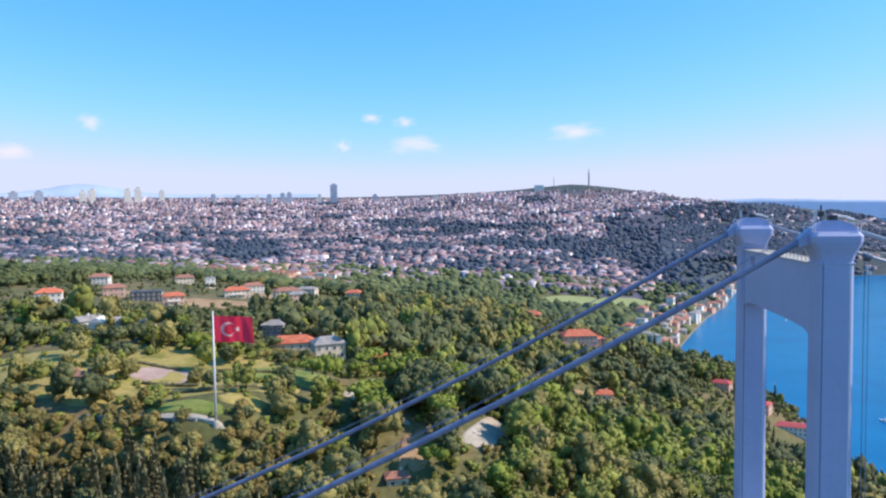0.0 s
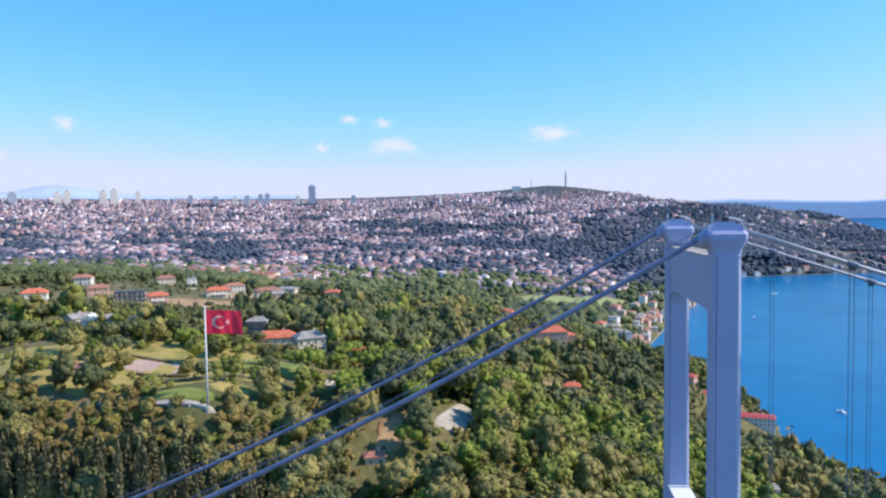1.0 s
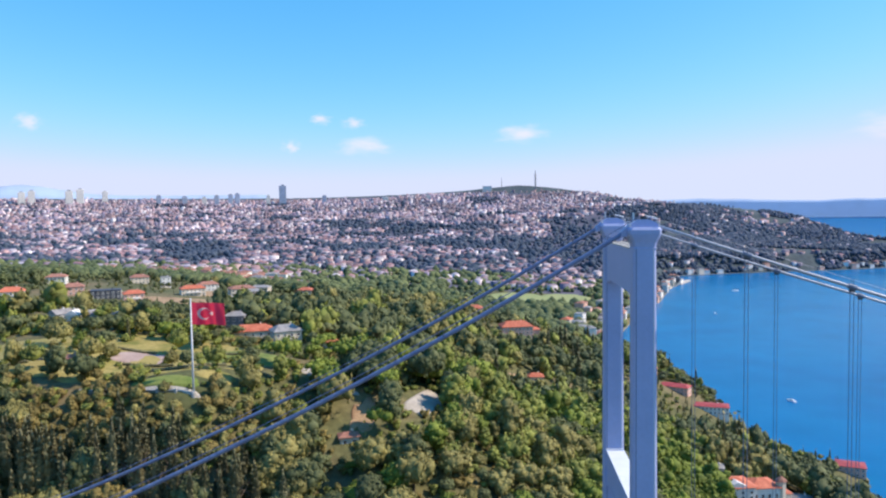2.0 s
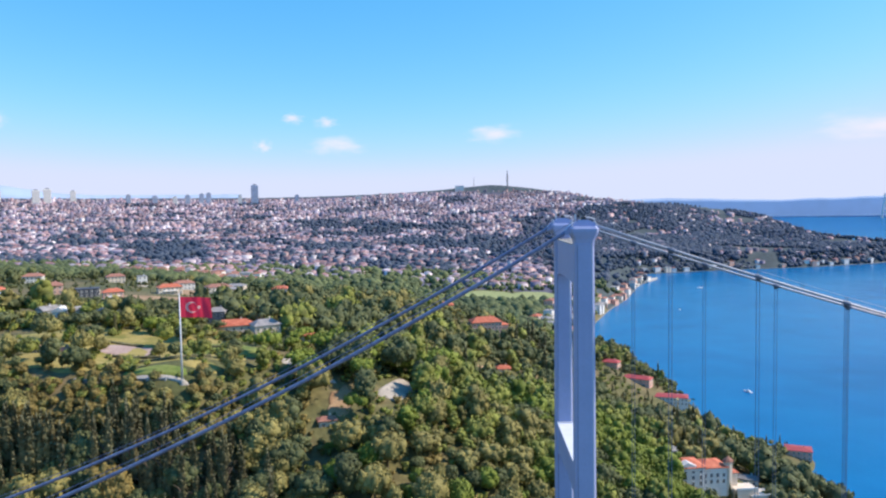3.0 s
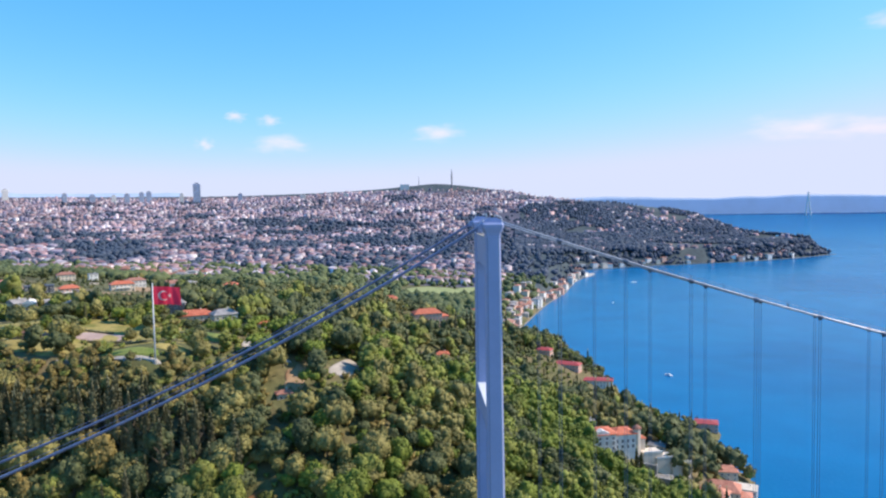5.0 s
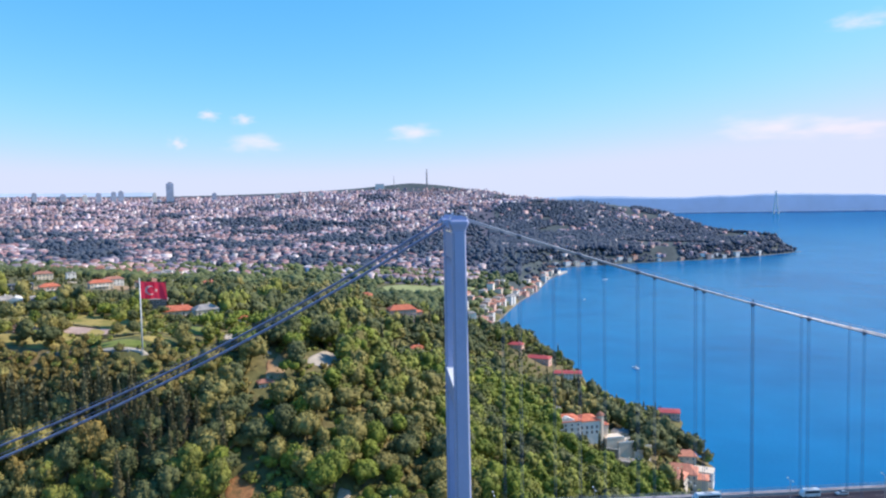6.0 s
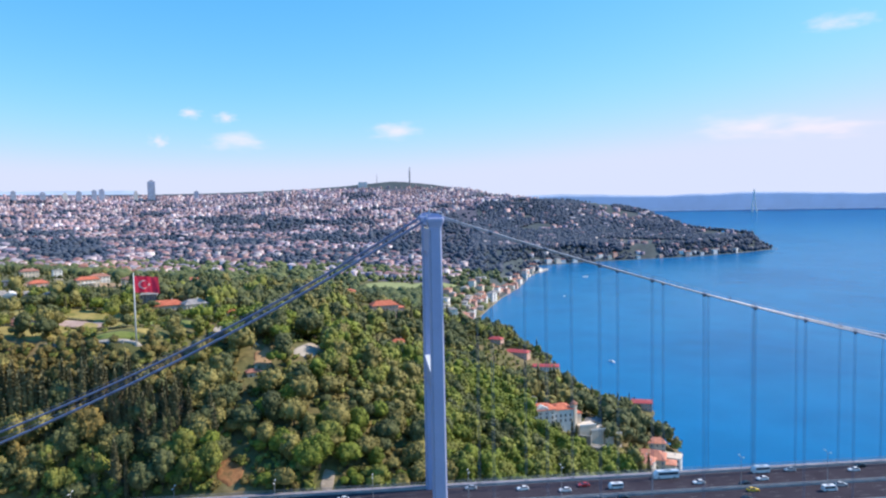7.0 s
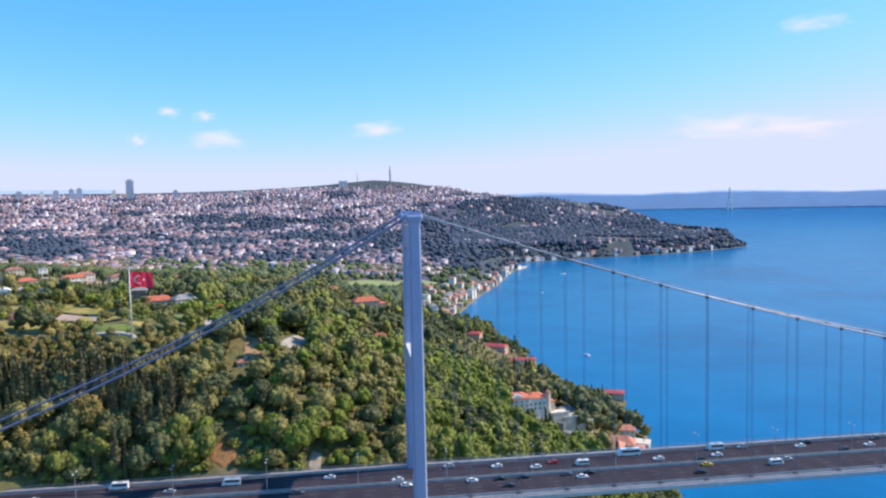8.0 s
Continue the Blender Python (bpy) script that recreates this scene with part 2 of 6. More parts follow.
# Low coast: pale settlements, with haze painted in as tint and glow.
HAZED_COAST = surface("hazed_coast", ((0.34, 0.42, 0.52), (0.50, 0.55, 0.62)), 1.0, 0, 0.02, 0.08, 0, 0, 0.2)
HAZED_COAST.node_tree.nodes["Principled BSDF"].inputs["Emission Color"].default_value = (0.30, 0.40, 0.55, 1)
HAZED_COAST.node_tree.nodes["Principled BSDF"].inputs["Emission Strength"].default_value = 0.3
# ---- the lie of the land ----
EYE0 = np.array([-22.0, -185.0, 175.0])
# Spot heights in metres: x, y, z.
HILL = np.array([
    (-43, 25, 69), (-140, 25, 70), (-260, 25, 76), (0, 25, 56), (60, 25, 40), (110, 30, 18), (-45, 50, 85), (-113, 42, 89), (-140, 60, 116), (-172, 62, 119), (-102, 78, 112),
    (0, 60, 68), (-95, 66, 101), (25, 80, 56), (50, 132, 55), (105, 165, 29), (-58, 92, 103), (-120, 63, 117), (-150, 88, 121),
    (-190, 82, 124), (-50, 132, 103), (-125, 148, 119), (-10, 150, 80), (45, 170, 60), (0, 250, 69), (90, 240, 40), (-23, 425, 83), (-27, 370, 82), (130, 375, 13), (122, 402, 13), (122, 335, 14), (105, 365, 17),
    (-55, 326, 97), (-135, 365, 100), (-270, 300, 114), (-245, 165, 129), (100, 420, 28), (-30, -80, 50), (100, -80, 25),
])
INLAND = np.array([
    (-450, 300, 128), (-420, 620, 108), (-200, 560, 88), (-20, 560, 50), (0, 800, 32), (150, 1150, 28), (-250, 950, 52), (-700, 900, 88),
    (-1100, 900, 110), (300, 1900, 60), (-100, 1500, 62), (-600, 1500, 82), (-1300, 1700, 100), (-300, 2300, 88), (450, 2700, 120), (650, 3000, 190),
    (1150, 2620, 96), (1050, 2350, 52), (-1300, 3200, 150), (-400, 3800, 170), (700, 4300, 215), (-3500, 4000, 280), (-2450, 5300, 290), (-1800, 5600, 283),
    (-1000, 5700, 280), (150, 5800, 385), (450, 5700, 350), (1100, 5700, 245), (-800, -800, 120), (-200, -900, 100),
])
SHORE = [(150, -3000), (155, -300), (148, 40), (160, 150), (178, 205), (190, 225), (185, 255), (190, 290), (209, 318), (203, 344), (184, 352), (168, 372), (160, 398), (165, 445),
         (172, 488), (160, 590), (124, 663), (116, 771), (165, 920), (212, 1055), (276, 1206), (345, 1420), (402, 1540), (400, 1700), (595, 1779), (955, 1873), (1150, 1960), (1378, 2106), (1390, 2250),
         (1280, 2500), (1300, 2900), (1150, 3600), (1000, 5500), (1500, 12000), (3000, 40000)]


def _kernel(a, b):
    return np.sqrt(((a[:, None, :] - b[None, :, :]) ** 2).sum(-1) + 400.0)


_SPOTS = np.concatenate([HILL, INLAND]).astype(float)
_WEIGHT = np.linalg.solve(_kernel(_SPOTS[:, :2], _SPOTS[:, :2]), _SPOTS[:, 2] - 60.0)


def shore_distance(p):
    """Metres inland from the waterline; below zero in the water."""
    best, side = np.full(len(p), 1e9), np.zeros(len(p))
    for (x0, y0), (x1, y1) in zip(SHORE[:-1], SHORE[1:]):
        d = np.array((x1 - x0, y1 - y0), float)
        rel = p - (x0, y0)
        u = np.clip(rel @ d / (d @ d), 0, 1)
        off = rel - u[:, None] * d
        r = np.hypot(off[:, 0], off[:, 1])
        cross = d[0] * rel[:, 1] - d[1] * rel[:, 0]
        near = r < best
        best, side = np.where(near, r, best), np.where(near, np.sign(cross), side)
    return best * side


def heights(p):
    """The ground's height over the water at each row of p."""
    p = np.asarray(p, float)
    out = np.empty(len(p))
    for a in range(0, len(p), 20000):
        q = p[a:a + 20000]
        h = _kernel(q, _SPOTS[:, :2]) @ _WEIGHT + 60.0
        d = shore_distance(q)
        far = np.clip((np.hypot(q[:, 0], q[:, 1]) - 6500) / 4000, 0, 1)
        h = h * (1 - far) + far * (70 + 30 * np.sin(q[:, 0] / 900) * np.cos(q[:, 1] / 1300))
        bank = np.where(d > 0, 1.6 + 0.2 * d + 0.012 * d * np.minimum(d, 200), -8.0)
        h = np.where(d > 0, np.minimum(np.maximum(h, 3.0), bank), np.maximum(bank, 0.5 * d))
        out[a:a + 20000] = h
    return out


def height(x, y):
    return float(heights(np.array([(x, y)]))[0])


# Wooded valleys between the city's quarters: bearing, distance, half widths in degrees and in log distance.
VALLEYS = [(-12.5, 2900, 4.2, 0.13), (-7.5, 2650, 3.6, 0.14), (-4.5, 2300, 2.6, 0.13), (2.5, 2050, 4.4, 0.2), (-23.5, 2000, 3.6, 0.11), (-29, 2250, 2.2, 0.08), (-1.0, 3300, 3.0, 0.05),
           (5.5, 2600, 3.5, 0.14), (-36, 2100, 4.5, 0.12), (-16.5, 2250, 2.0, 0.06), (9.0, 1900, 4.0, 0.18), (-19, 3600, 3.0, 0.05), (-31, 3300, 2.5, 0.05)]


def valley(bearing, d):
    """Below zero where the far city stands thick, above where woods fill the valleys."""
    if d < 1300:
        return 0.0
    deep = max(1.6 - 1.6 * math.hypot((bearing - b) / hb, math.log(d / r) / hr) for b, r, hb, hr in VALLEYS)
    ragged = noise.noise((bearing * 0.4, math.log(d) * 9.0, 3.3))
    return max(-0.35, deep) + 0.7 * ragged * min(1.0, (d - 1300) / 1500)


def shrink(d):
    """Beyond 1800 m the country is drawn nearer along the line of sight, so that the horizon stays within reach."""
    return np.where(d < 1800, d, 1800 + 3000 * (1 - np.exp(-(np.maximum(d, 1800) - 1800) / 3000)))


def drawn(v):
    """True places to places in the scene."""
    v = np.asarray(v, float)
    rel = v - EYE0
    d = np.maximum(np.hypot(rel[:, 0], rel[:, 1]), 1e-6)
    k = shrink(d) / d
    return EYE0 + rel * k[:, None], k


# ---- building tools ----
def as_mesh(name, verts, faces, smooth=False):
    me = bpy.data.meshes.new(name)
    me.from_pydata([tuple(map(float, v)) for v in verts], [], [tuple(map(int, f)) for f in faces])
    if smooth:
        me.polygons.foreach_set("use_smooth", [True] * len(me.polygons))
    me.update()
    return me


def part(name, bm, material, parent=None, label="", smooth=False, m=None):
    """One mesh object out of a bmesh (or mesh), under its thing."""
    if isinstance(bm, bmesh.types.BMesh):
        me = bpy.data.meshes.new(name)
        if smooth:
            for f in bm.faces:
                f.smooth = True
        bm.to_mesh(me)
        bm.free()
    else:
        me = bm
    if material and not me.materials:
        me.materials.append(material)
    ob = new(name, me)
    if parent:
        ob.parent = parent
    if m is not None:
        ob.matrix_local = m
    return tagged(ob, label)


def thing(name, m, label, category, group="", kind=""):
    ob = new(name)
    ob.empty_display_size = 1.0
    ob.matrix_world = m
    return tagged(ob, label, category, group, kind)


def add_box(bm, x0, x1, y0, y1, z0, z1, bevel=0.0, taper=None, m=None):
    """A box in bm; taper gives the top's half sizes about the middle."""
    c = [(x0, y0), (x1, y0), (x1, y1), (x0, y1)]
    mx, my = (x0 + x1) / 2, (y0 + y1) / 2
    top = c if taper is None else [(mx - taper[0], my - taper[1]), (mx + taper[0], my - taper[1]), (mx + taper[0], my + taper[1]), (mx - taper[0], my + taper[1])]
    v = [bm.verts.new((x, y, z0)) for x, y in c] + [bm.verts.new((x, y, z1)) for x, y in top]
    f = [bm.faces.new([v[i] for i in q]) for q in ((3, 2, 1, 0), (4, 5, 6, 7), (0, 1, 5, 4), (1, 2, 6, 5), (2, 3, 7, 6), (3, 0, 4, 7))]
    if bevel:
        made = bmesh.ops.bevel(bm, geom=list({e for q in f for e in q.edges}), offset=bevel, segments=1, affect="EDGES", profile=0.5)
        v = list({w for q in made["faces"] for w in q.verts} | {w for w in v if w.is_valid})
    if m is not None:
        bmesh.ops.transform(bm, matrix=m, verts=[w for w in v if w.is_valid])
    return v


def box(*a, **k):
    bm = bmesh.new()
    add_box(bm, *a, **k)
    return bm


def add_tube(bm, points, radius, sides=8, closed=True):
    """A round bar along the points; radius may be one number or one for each."""
    radii = radius if isinstance(radius, (list, tuple)) else [radius] * len(points)
    pts, rings = [Vector(p) for p in points], []
    for k, p in enumerate(pts):
        way = (pts[min(k + 1, len(pts) - 1)] - pts[max(k - 1, 0)]).normalized()
        side = way.orthogonal().normalized() if abs(way.z) > 0.95 else way.cross(Vector((0, 0, 1))).normalized()
        up = side.cross(way)
        rings.append([bm.verts.new(p + radii[k] * (math.cos(a) * side + math.sin(a) * up)) for a in (2 * math.pi * i / sides for i in range(sides))])
    for r, s in zip(rings[:-1], rings[1:]):
        for i in range(sides):
            bm.faces.new((r[i], r[(i + 1) % sides], s[(i + 1) % sides], s[i]))
    if closed:
        bm.faces.new(rings[0][::-1])
        bm.faces.new(rings[-1])
    bmesh.ops.recalc_face_normals(bm, faces=bm.faces)
    return bm


def tube(points, radius, sides=8):
    return add_tube(bmesh.new(), points, radius, sides)


def prism(outline, z0, z1):
    """An upright solid over an outline of x, y."""
    bm = bmesh.new()
    low, high = [bm.verts.new((x, y, z0)) for x, y in outline], [bm.verts.new((x, y, z1)) for x, y in outline]
    bm.faces.new(low[::-1])
    bm.faces.new(high)
    for i in range(len(outline)):
        j = (i + 1) % len(outline)
        bm.faces.new((low[i], low[j], high[j], high[i]))
    bmesh.ops.recalc_face_normals(bm, faces=bm.faces)
    return bm


# ---- ground and water ----
def polar(rings, bearings):
    """A round sheet about the middle of the camera's way: bearings in degrees, rings in metres."""
    a = np.radians(bearings)
    xy = EYE0[:2] + np.stack([np.outer(rings, np.sin(a)), np.outer(rings, np.cos(a))], -1).reshape(-1, 2)
    n, faces = len(bearings), []
    for i in range(len(rings) - 1):
        for j in range(n):
            k = (j + 1) % n
            faces.append((i * n + j, i * n + k, (i + 1) * n + k, (i + 1) * n + j))
    return xy, faces


BEARINGS = np.concatenate([np.arange(-50, 50, 0.4), np.arange(50, 310, 4.0)])
RINGS = np.concatenate([[0.5, 4], np.exp(np.linspace(math.log(12), math.log(30000), 330))])
_xy, _faces = polar(RINGS, BEARINGS)
_z = heights(_xy)
_rough = np.array([noise.noise((x * 0.03, y * 0.03, 0)) for x, y in _xy])
_z = _z + np.where(_z > 6, np.clip(np.hypot(*(_xy - EYE0[:2]).T) / 1500, 0.4, 6) * _rough, 0)
_land, _ = drawn(np.column_stack([_xy, _z]))
_land[:, 2] += np.where(_z < 0, -3.0 * np.clip(np.hypot(*(_xy - EYE0[:2]).T) / 1500, 0, 6), 0)
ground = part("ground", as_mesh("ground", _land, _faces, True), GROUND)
ground.data.materials.append(HAZED_CITY_GROUND)
ground.data.materials.append(HAZED_WOOD_GROUND)
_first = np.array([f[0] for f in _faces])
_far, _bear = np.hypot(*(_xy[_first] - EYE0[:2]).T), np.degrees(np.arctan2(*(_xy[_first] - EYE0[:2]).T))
# From 1250 m on, the ground uses the two haze-tinted materials.
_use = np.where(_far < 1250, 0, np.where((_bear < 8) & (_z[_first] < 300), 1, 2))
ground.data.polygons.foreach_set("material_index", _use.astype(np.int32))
tagged(ground, "green hillside ground of earth, scrub and dry grass", "ground", kind="structure")

_xy, _faces = polar(np.concatenate([[0.5, 4], np.exp(np.linspace(math.log(12), math.log(40000), 120))]), np.concatenate([np.arange(-50, 50, 1.0), np.arange(50, 310, 5.0)]))
_sea, _ = drawn(np.column_stack([_xy, np.zeros(len(_xy))]))
water = part("water", as_mesh("water", _sea, _faces, True), WATER)
water.data.normals_split_custom_set_from_vertices([(0.0, 0.0, 1.0)] * len(_sea))  # level, though drawn nearer
tagged(water, "bright blue rippled water of a wide strait", "water", kind="structure")


def patch(name, x, y, rx, ry, turn, material, label, lift=0.25, ragged=0.25, category="ground", squareness=2.0, seed=0):
    """A piece of other ground laid over the hill, with an uneven edge and a little thickness."""
    verts, faces, rings, sides = [], [], 7, 40
    ca, sa = math.cos(radians(turn)), math.sin(radians(turn))
    pts = [(x, y)]
    for r in range(1, rings + 1):
        for s in range(sides):
            a = 2 * math.pi * s / sides
            c, d = math.cos(a), math.sin(a)
            k = (abs(c) ** squareness + abs(d) ** squareness) ** (-1 / squareness)
            k *= 1 + ragged * noise.noise((2 * c + seed * 3.1, 2 * d, seed + x * 0.1))
            u, v = rx * k * c * r / rings, ry * k * d * r / rings
            pts.append((x + ca * u - sa * v, y + sa * u + ca * v))
    z = heights(np.array(pts))
    z = z + np.array([0.4 * noise.noise((px * 0.03, py * 0.03, 0)) for px, py in pts]) + lift
    z[1 + (rings - 1) * sides:] -= lift + 1.0
    v3, _ = drawn(np.column_stack([pts, z]))
    for s in range(sides):
        faces.append((0, 1 + s, 1 + (s + 1) % sides))
        for r in range(rings - 1):
            p, q = 1 + r * sides, 1 + (r + 1) * sides
            faces.append((p + s, q + s, q + (s + 1) % sides, p + (s + 1) % sides))
    ob = part(name, as_mesh(name, v3, faces, True), material)
    CLEARED.append((x, y, rx, ry, radians(turn)))
    return tagged(ob, label, category, kind="structure")


CLEARED, YARDS = [], [(-158, 97, 13), (-154, 87, 8), (-122, 98, 11), (-140, 80, 7), (-131, 72, 8), (-200, 98, 12), (103, 168, 9), (114, 159, 10), (122, 162, 9), (112, 176, 8), (25, 80, 8), (26, 70, 6), (139, 418, 13), (135, 405, 12), (-102, 160, 8), (-76, 82, 7), (-95, 105, 6), (-97, 96, 5), (-133, 61, 3.5), (-141, 60, 3.5), (-126, 61, 3)]
GARDENS = [(-75, 70, 8), (-74, 61, 7), (-97, 88, 6), (-25, 398, 16), (-26, 378, 15), (-27, 358, 14), (-54, 92, 8), (131, 392, 13), (128, 379, 12), (125, 366, 11), (-52, 97, 10), (-53, 88, 8), (-89, 97, 6), (-2, 258, 20), (-76, 78, 7), (-35, 27, 4), (-39, 26, 5)]  # where only low growth stands: x, y, radius
patch("lawn", -168, 103, 66, 40, 4, DRY_GRASS, "wide dry park lawn on the hilltop", lift=0.2, ragged=0.3, seed=20)
CLEARED.clear()
patch("lawn", -123, 115, 19, 15, 10, LAWN, "mown green lawn in a hilltop park", seed=1)
patch("lawn", -190, 92, 20, 13, 10, DRY_GRASS, "dry yellow-green lawn in a hilltop park", seed=2)
patch("lawn", -131, 70, 12, 3.2, 0, LAWN, "sunlit lawn below a terrace in the park", seed=3)
patch("lawn", -119, 79, 7, 5, 20, DRY_GRASS, "small dry lawn beside the flagpole", seed=4)
patch("lawn", -165, 122, 14, 8, 15, DRY_GRASS, "dry lawn among park trees", seed=9)
patch("pavement", -158, 105, 11, 8, 5, PINK_PAVED, "worn sandy paved court in the park", ragged=0.15, squareness=4, seed=5)
patch("pavement", -130, 66, 13, 0.8, 0, PAVED, "pale paved terrace at the foot of the flagpole", ragged=0.1, squareness=6, seed=6)
patch("road", -95, 121, 4.2, 14, -8, PAVED, "pale park road", ragged=0.2, squareness=5, seed=7)
patch("road", -53, 114, 5.2, 16, -14, PAVED, "pale concrete parking strip streaked with tree shadows", ragged=0.06, squareness=9, seed=8)
patch("earth", -73, 91, 5, 13, -16, EARTH, "bare brown earth clearing on the hill", ragged=0.8, seed=10)
patch("earth", -82, 104, 6, 4, -20, PAVED, "sandy bend of a park road", ragged=0.6, seed=23)
patch("earth", -330, 385, 26, 16, 10, EARTH, "rust-brown cut ground behind a villa", seed=24)
patch("earth", -3, 272, 22, 6, 6, EARTH, "bare brown earth bank among trees", seed=11)
patch("earth", 25, 82, 7, 5, 0, PAVED, "small pale clearing in the wood", seed=12)
patch("road", -39.5, 28, 2.6, 5.0, -8, WORN_PAVING, "pale track that climbs from the bridge road", ragged=0.1, squareness=5, seed=13)
patch("earth", -76, 31, 5.5, 7, 0, RUST_EARTH, "rust-brown scrub bank above the road", seed=14)
patch("meadow", 8, 1010, 62, 60, 0, MEADOW, "pale green meadow beyond the wooded hill", lift=0.8, seed=15)
patch("meadow", 88, 1035, 45, 60, 0, MEADOW, "green meadow behind the shore village", lift=0.8, seed=16)
patch("earth", -270, 366, 34, 30, 0, EARTH, "orange-brown building ground among houses", seed=17)
patch("earth", -264, 448, 38, 26, 0, EARTH, "sandy cleared slope below houses", seed=18)


def quay():
    """A low stone sea wall along the bay."""
    for (x0, y0), (x1, y1) in zip(SHORE[14:27], SHORE[15:28]):
        a, b = Vector((x0, y0, 0)), Vector((x1, y1, 0))
        way = (b - a).normalized()
        out = Vector((-way.y, way.x, 0))
        verts = []
        for p in (a - way * 0.5, b + way * 0.5):
            for off, z in ((-0.6, -2.0), (-0.4, 1.1), (0.7, 1.2), (0.7, -2.0)):
                q = p + out * off
                verts.append((q.x, q.y, z))
        v, _ = drawn(np.array(verts))
        wall = part("quay", as_mesh("quay", v, [(0, 4, 5, 1), (1, 5, 6, 2), (2, 6, 7, 3), (0, 1, 2, 3), (4, 7, 6, 5)]), STONE)
        tagged(wall, "pale stone quay wall along the waterline", "quay", kind="structure")


quay()


# ---- the suspension bridge ----
SPAN, SIDE, DECK, SADDLE = 1090.0, 16.9, 69.6, 172.4
SAG = 94.0


def cable_height(x):
    if x >= 0:
        return SADDLE - SAG * (1 - (1 - x / (SPAN / 2)) ** 2)
    return SADDLE + 0.605 * x + 0.00078 * x * x


def tower_leg(tower, side):
    """A tapered, eight-cornered box leg with recessed seams, a flared head and the saddle house."""
    def ring(z, hx, hy, c):
        return [(-hx + c, -hy, z), (hx - c, -hy, z), (hx, -hy + c, z), (hx, hy - c, z), (hx - c, hy, z), (-hx + c, hy, z), (-hx, hy - c, z), (-hx, -hy + c, z)]
    levels = [(10, 2.55, 2.3, 0.45), (60, 2.4, 2.1, 0.45), (100, 2.25, 1.9, 0.45), (130, 2.15, 1.8, 0.42), (167.9, 2.02, 1.7, 0.4), (168.7, 2.2, 1.82, 0.42), (169.5, 2.6, 2.05, 0.45), (170.2, 2.86, 2.2, 0.45), (170.9, 2.9, 2.22, 0.45), (171.4, 2.5, 1.9, 0.4)]
    bm, rings = bmesh.new(), []
    for lv in levels:
        rings.append([bm.verts.new(Vector(v)) for v in ring(*lv)])
    for r, s in zip(rings[:-1], rings[1:]):
        for i in range(8):
            bm.faces.new((r[i], r[(i + 1) % 8], s[(i + 1) % 8], s[i]))
    bm.faces.new(rings[0][::-1])
    bm.faces.new(rings[-1])
    leg = part("leg", bm, TOWER_PAINT, tower, m=Matrix.Translation((0, side * SIDE, 0)))
    part("head_flange", box(-2.1, 2.1, -1.78, 1.78, 167.55, 167.75, 0.05), TOWER_PAINT, leg)
    for sx, strip in ((-1, TOWER_DARK), (1, PALE_PAINT)):  # a dark seam; a pale strip painting the sunlit edge, on front and back faces
        bm = bmesh.new()
        for sy in (-1, 1):
            for (z0, hx0, hy0, _), (z1, hx1, hy1, _) in zip(levels[:4], levels[1:5]):
                v = [bm.verts.new((sx * (h * 0.74) + d, sy * (g + e), z)) for z, h, g in ((z0, hx0, hy0), (z1, hx1, hy1)) for d, e in ((-0.06, 0.012), (0.06, 0.012), (0.06, -0.05), (-0.06, -0.05))]
                for q in ((0, 1, 5, 4), (1, 2, 6, 5), (3, 0, 4, 7)):
                    bm.faces.new([v[i] for i in q])
        part("seam" if sx < 0 else "sunlit_edge", bm, strip, leg)
    return leg


tower = thing("bridge_tower", pose(0, 0, 0), "blue-grey painted steel portal tower of a suspension bridge", "bridge tower")
for side in (-1, 1):
    tower_leg(tower, side)
    bm = bmesh.new()
    cover = [[bm.verts.new((x, y, z)) for x, z in ((-3.9, 169.6), (2.6, 170.9), (3.2, 171.0), (2.2, 172.2), (0.9, 172.75), (-0.9, 172.75), (-2.6, 171.8), (-3.9, 170.6))] for y in (-0.7, 0.7)]
    bm.faces.new(cover[0])
    bm.faces.new(cover[1][::-1])
    for i in range(8):
        bm.faces.new((cover[0][i], cover[1][i], cover[1][(i + 1) % 8], cover[0][(i + 1) % 8]))
    bmesh.ops.recalc_face_normals(bm, faces=bm.faces)
    part("saddle_cover", bm, TOWER_PAINT, tower, m=Matrix.Translation((0, side * SIDE, 0)))
    here = Matrix.Translation((0, side * SIDE, 0))
    part("post", tube([(-0.9, 1.0, 171.2), (-0.9, 1.0, 174.6)], 0.11, 8), DARK_STEEL, tower, m=here)
    part("beacon", box(-1.2, -0.6, 0.7, 1.3, 173.2, 173.9, 0.08), DARK_STEEL, tower, m=here)
    part("lightning_rod", tube([(-1.5, 1.1, 171.0), (-1.5, 1.1, 174.0)], 0.16, 8), PALE_PAINT, tower, m=here)
    part("winch_box", box(-0.4, 0.5, -0.5, 0.5, 172.7, 173.4, 0.08), DARK_STEEL, tower, m=here)
    part("davit", tube([(0.2, 0, 173.3), (1.4, 0, 173.2), (2.5, 0, 172.8)], 0.13, 8), PALE_PAINT, tower, m=here)
    for sx in (-2.5, 2.5):  # railings of the head
        bm = bmesh.new()
        for k in range(5):
            add_tube(bm, [(sx, -1.9 + 0.95 * k, 171.3), (sx, -1.9 + 0.95 * k, 172.4)], 0.035, 5)
        for z in (171.9, 172.4):
            add_tube(bm, [(sx, -1.9, z), (sx, 1.9, z)], 0.035, 5)
        part("railing", bm, PALE_PAINT, tower, m=here)


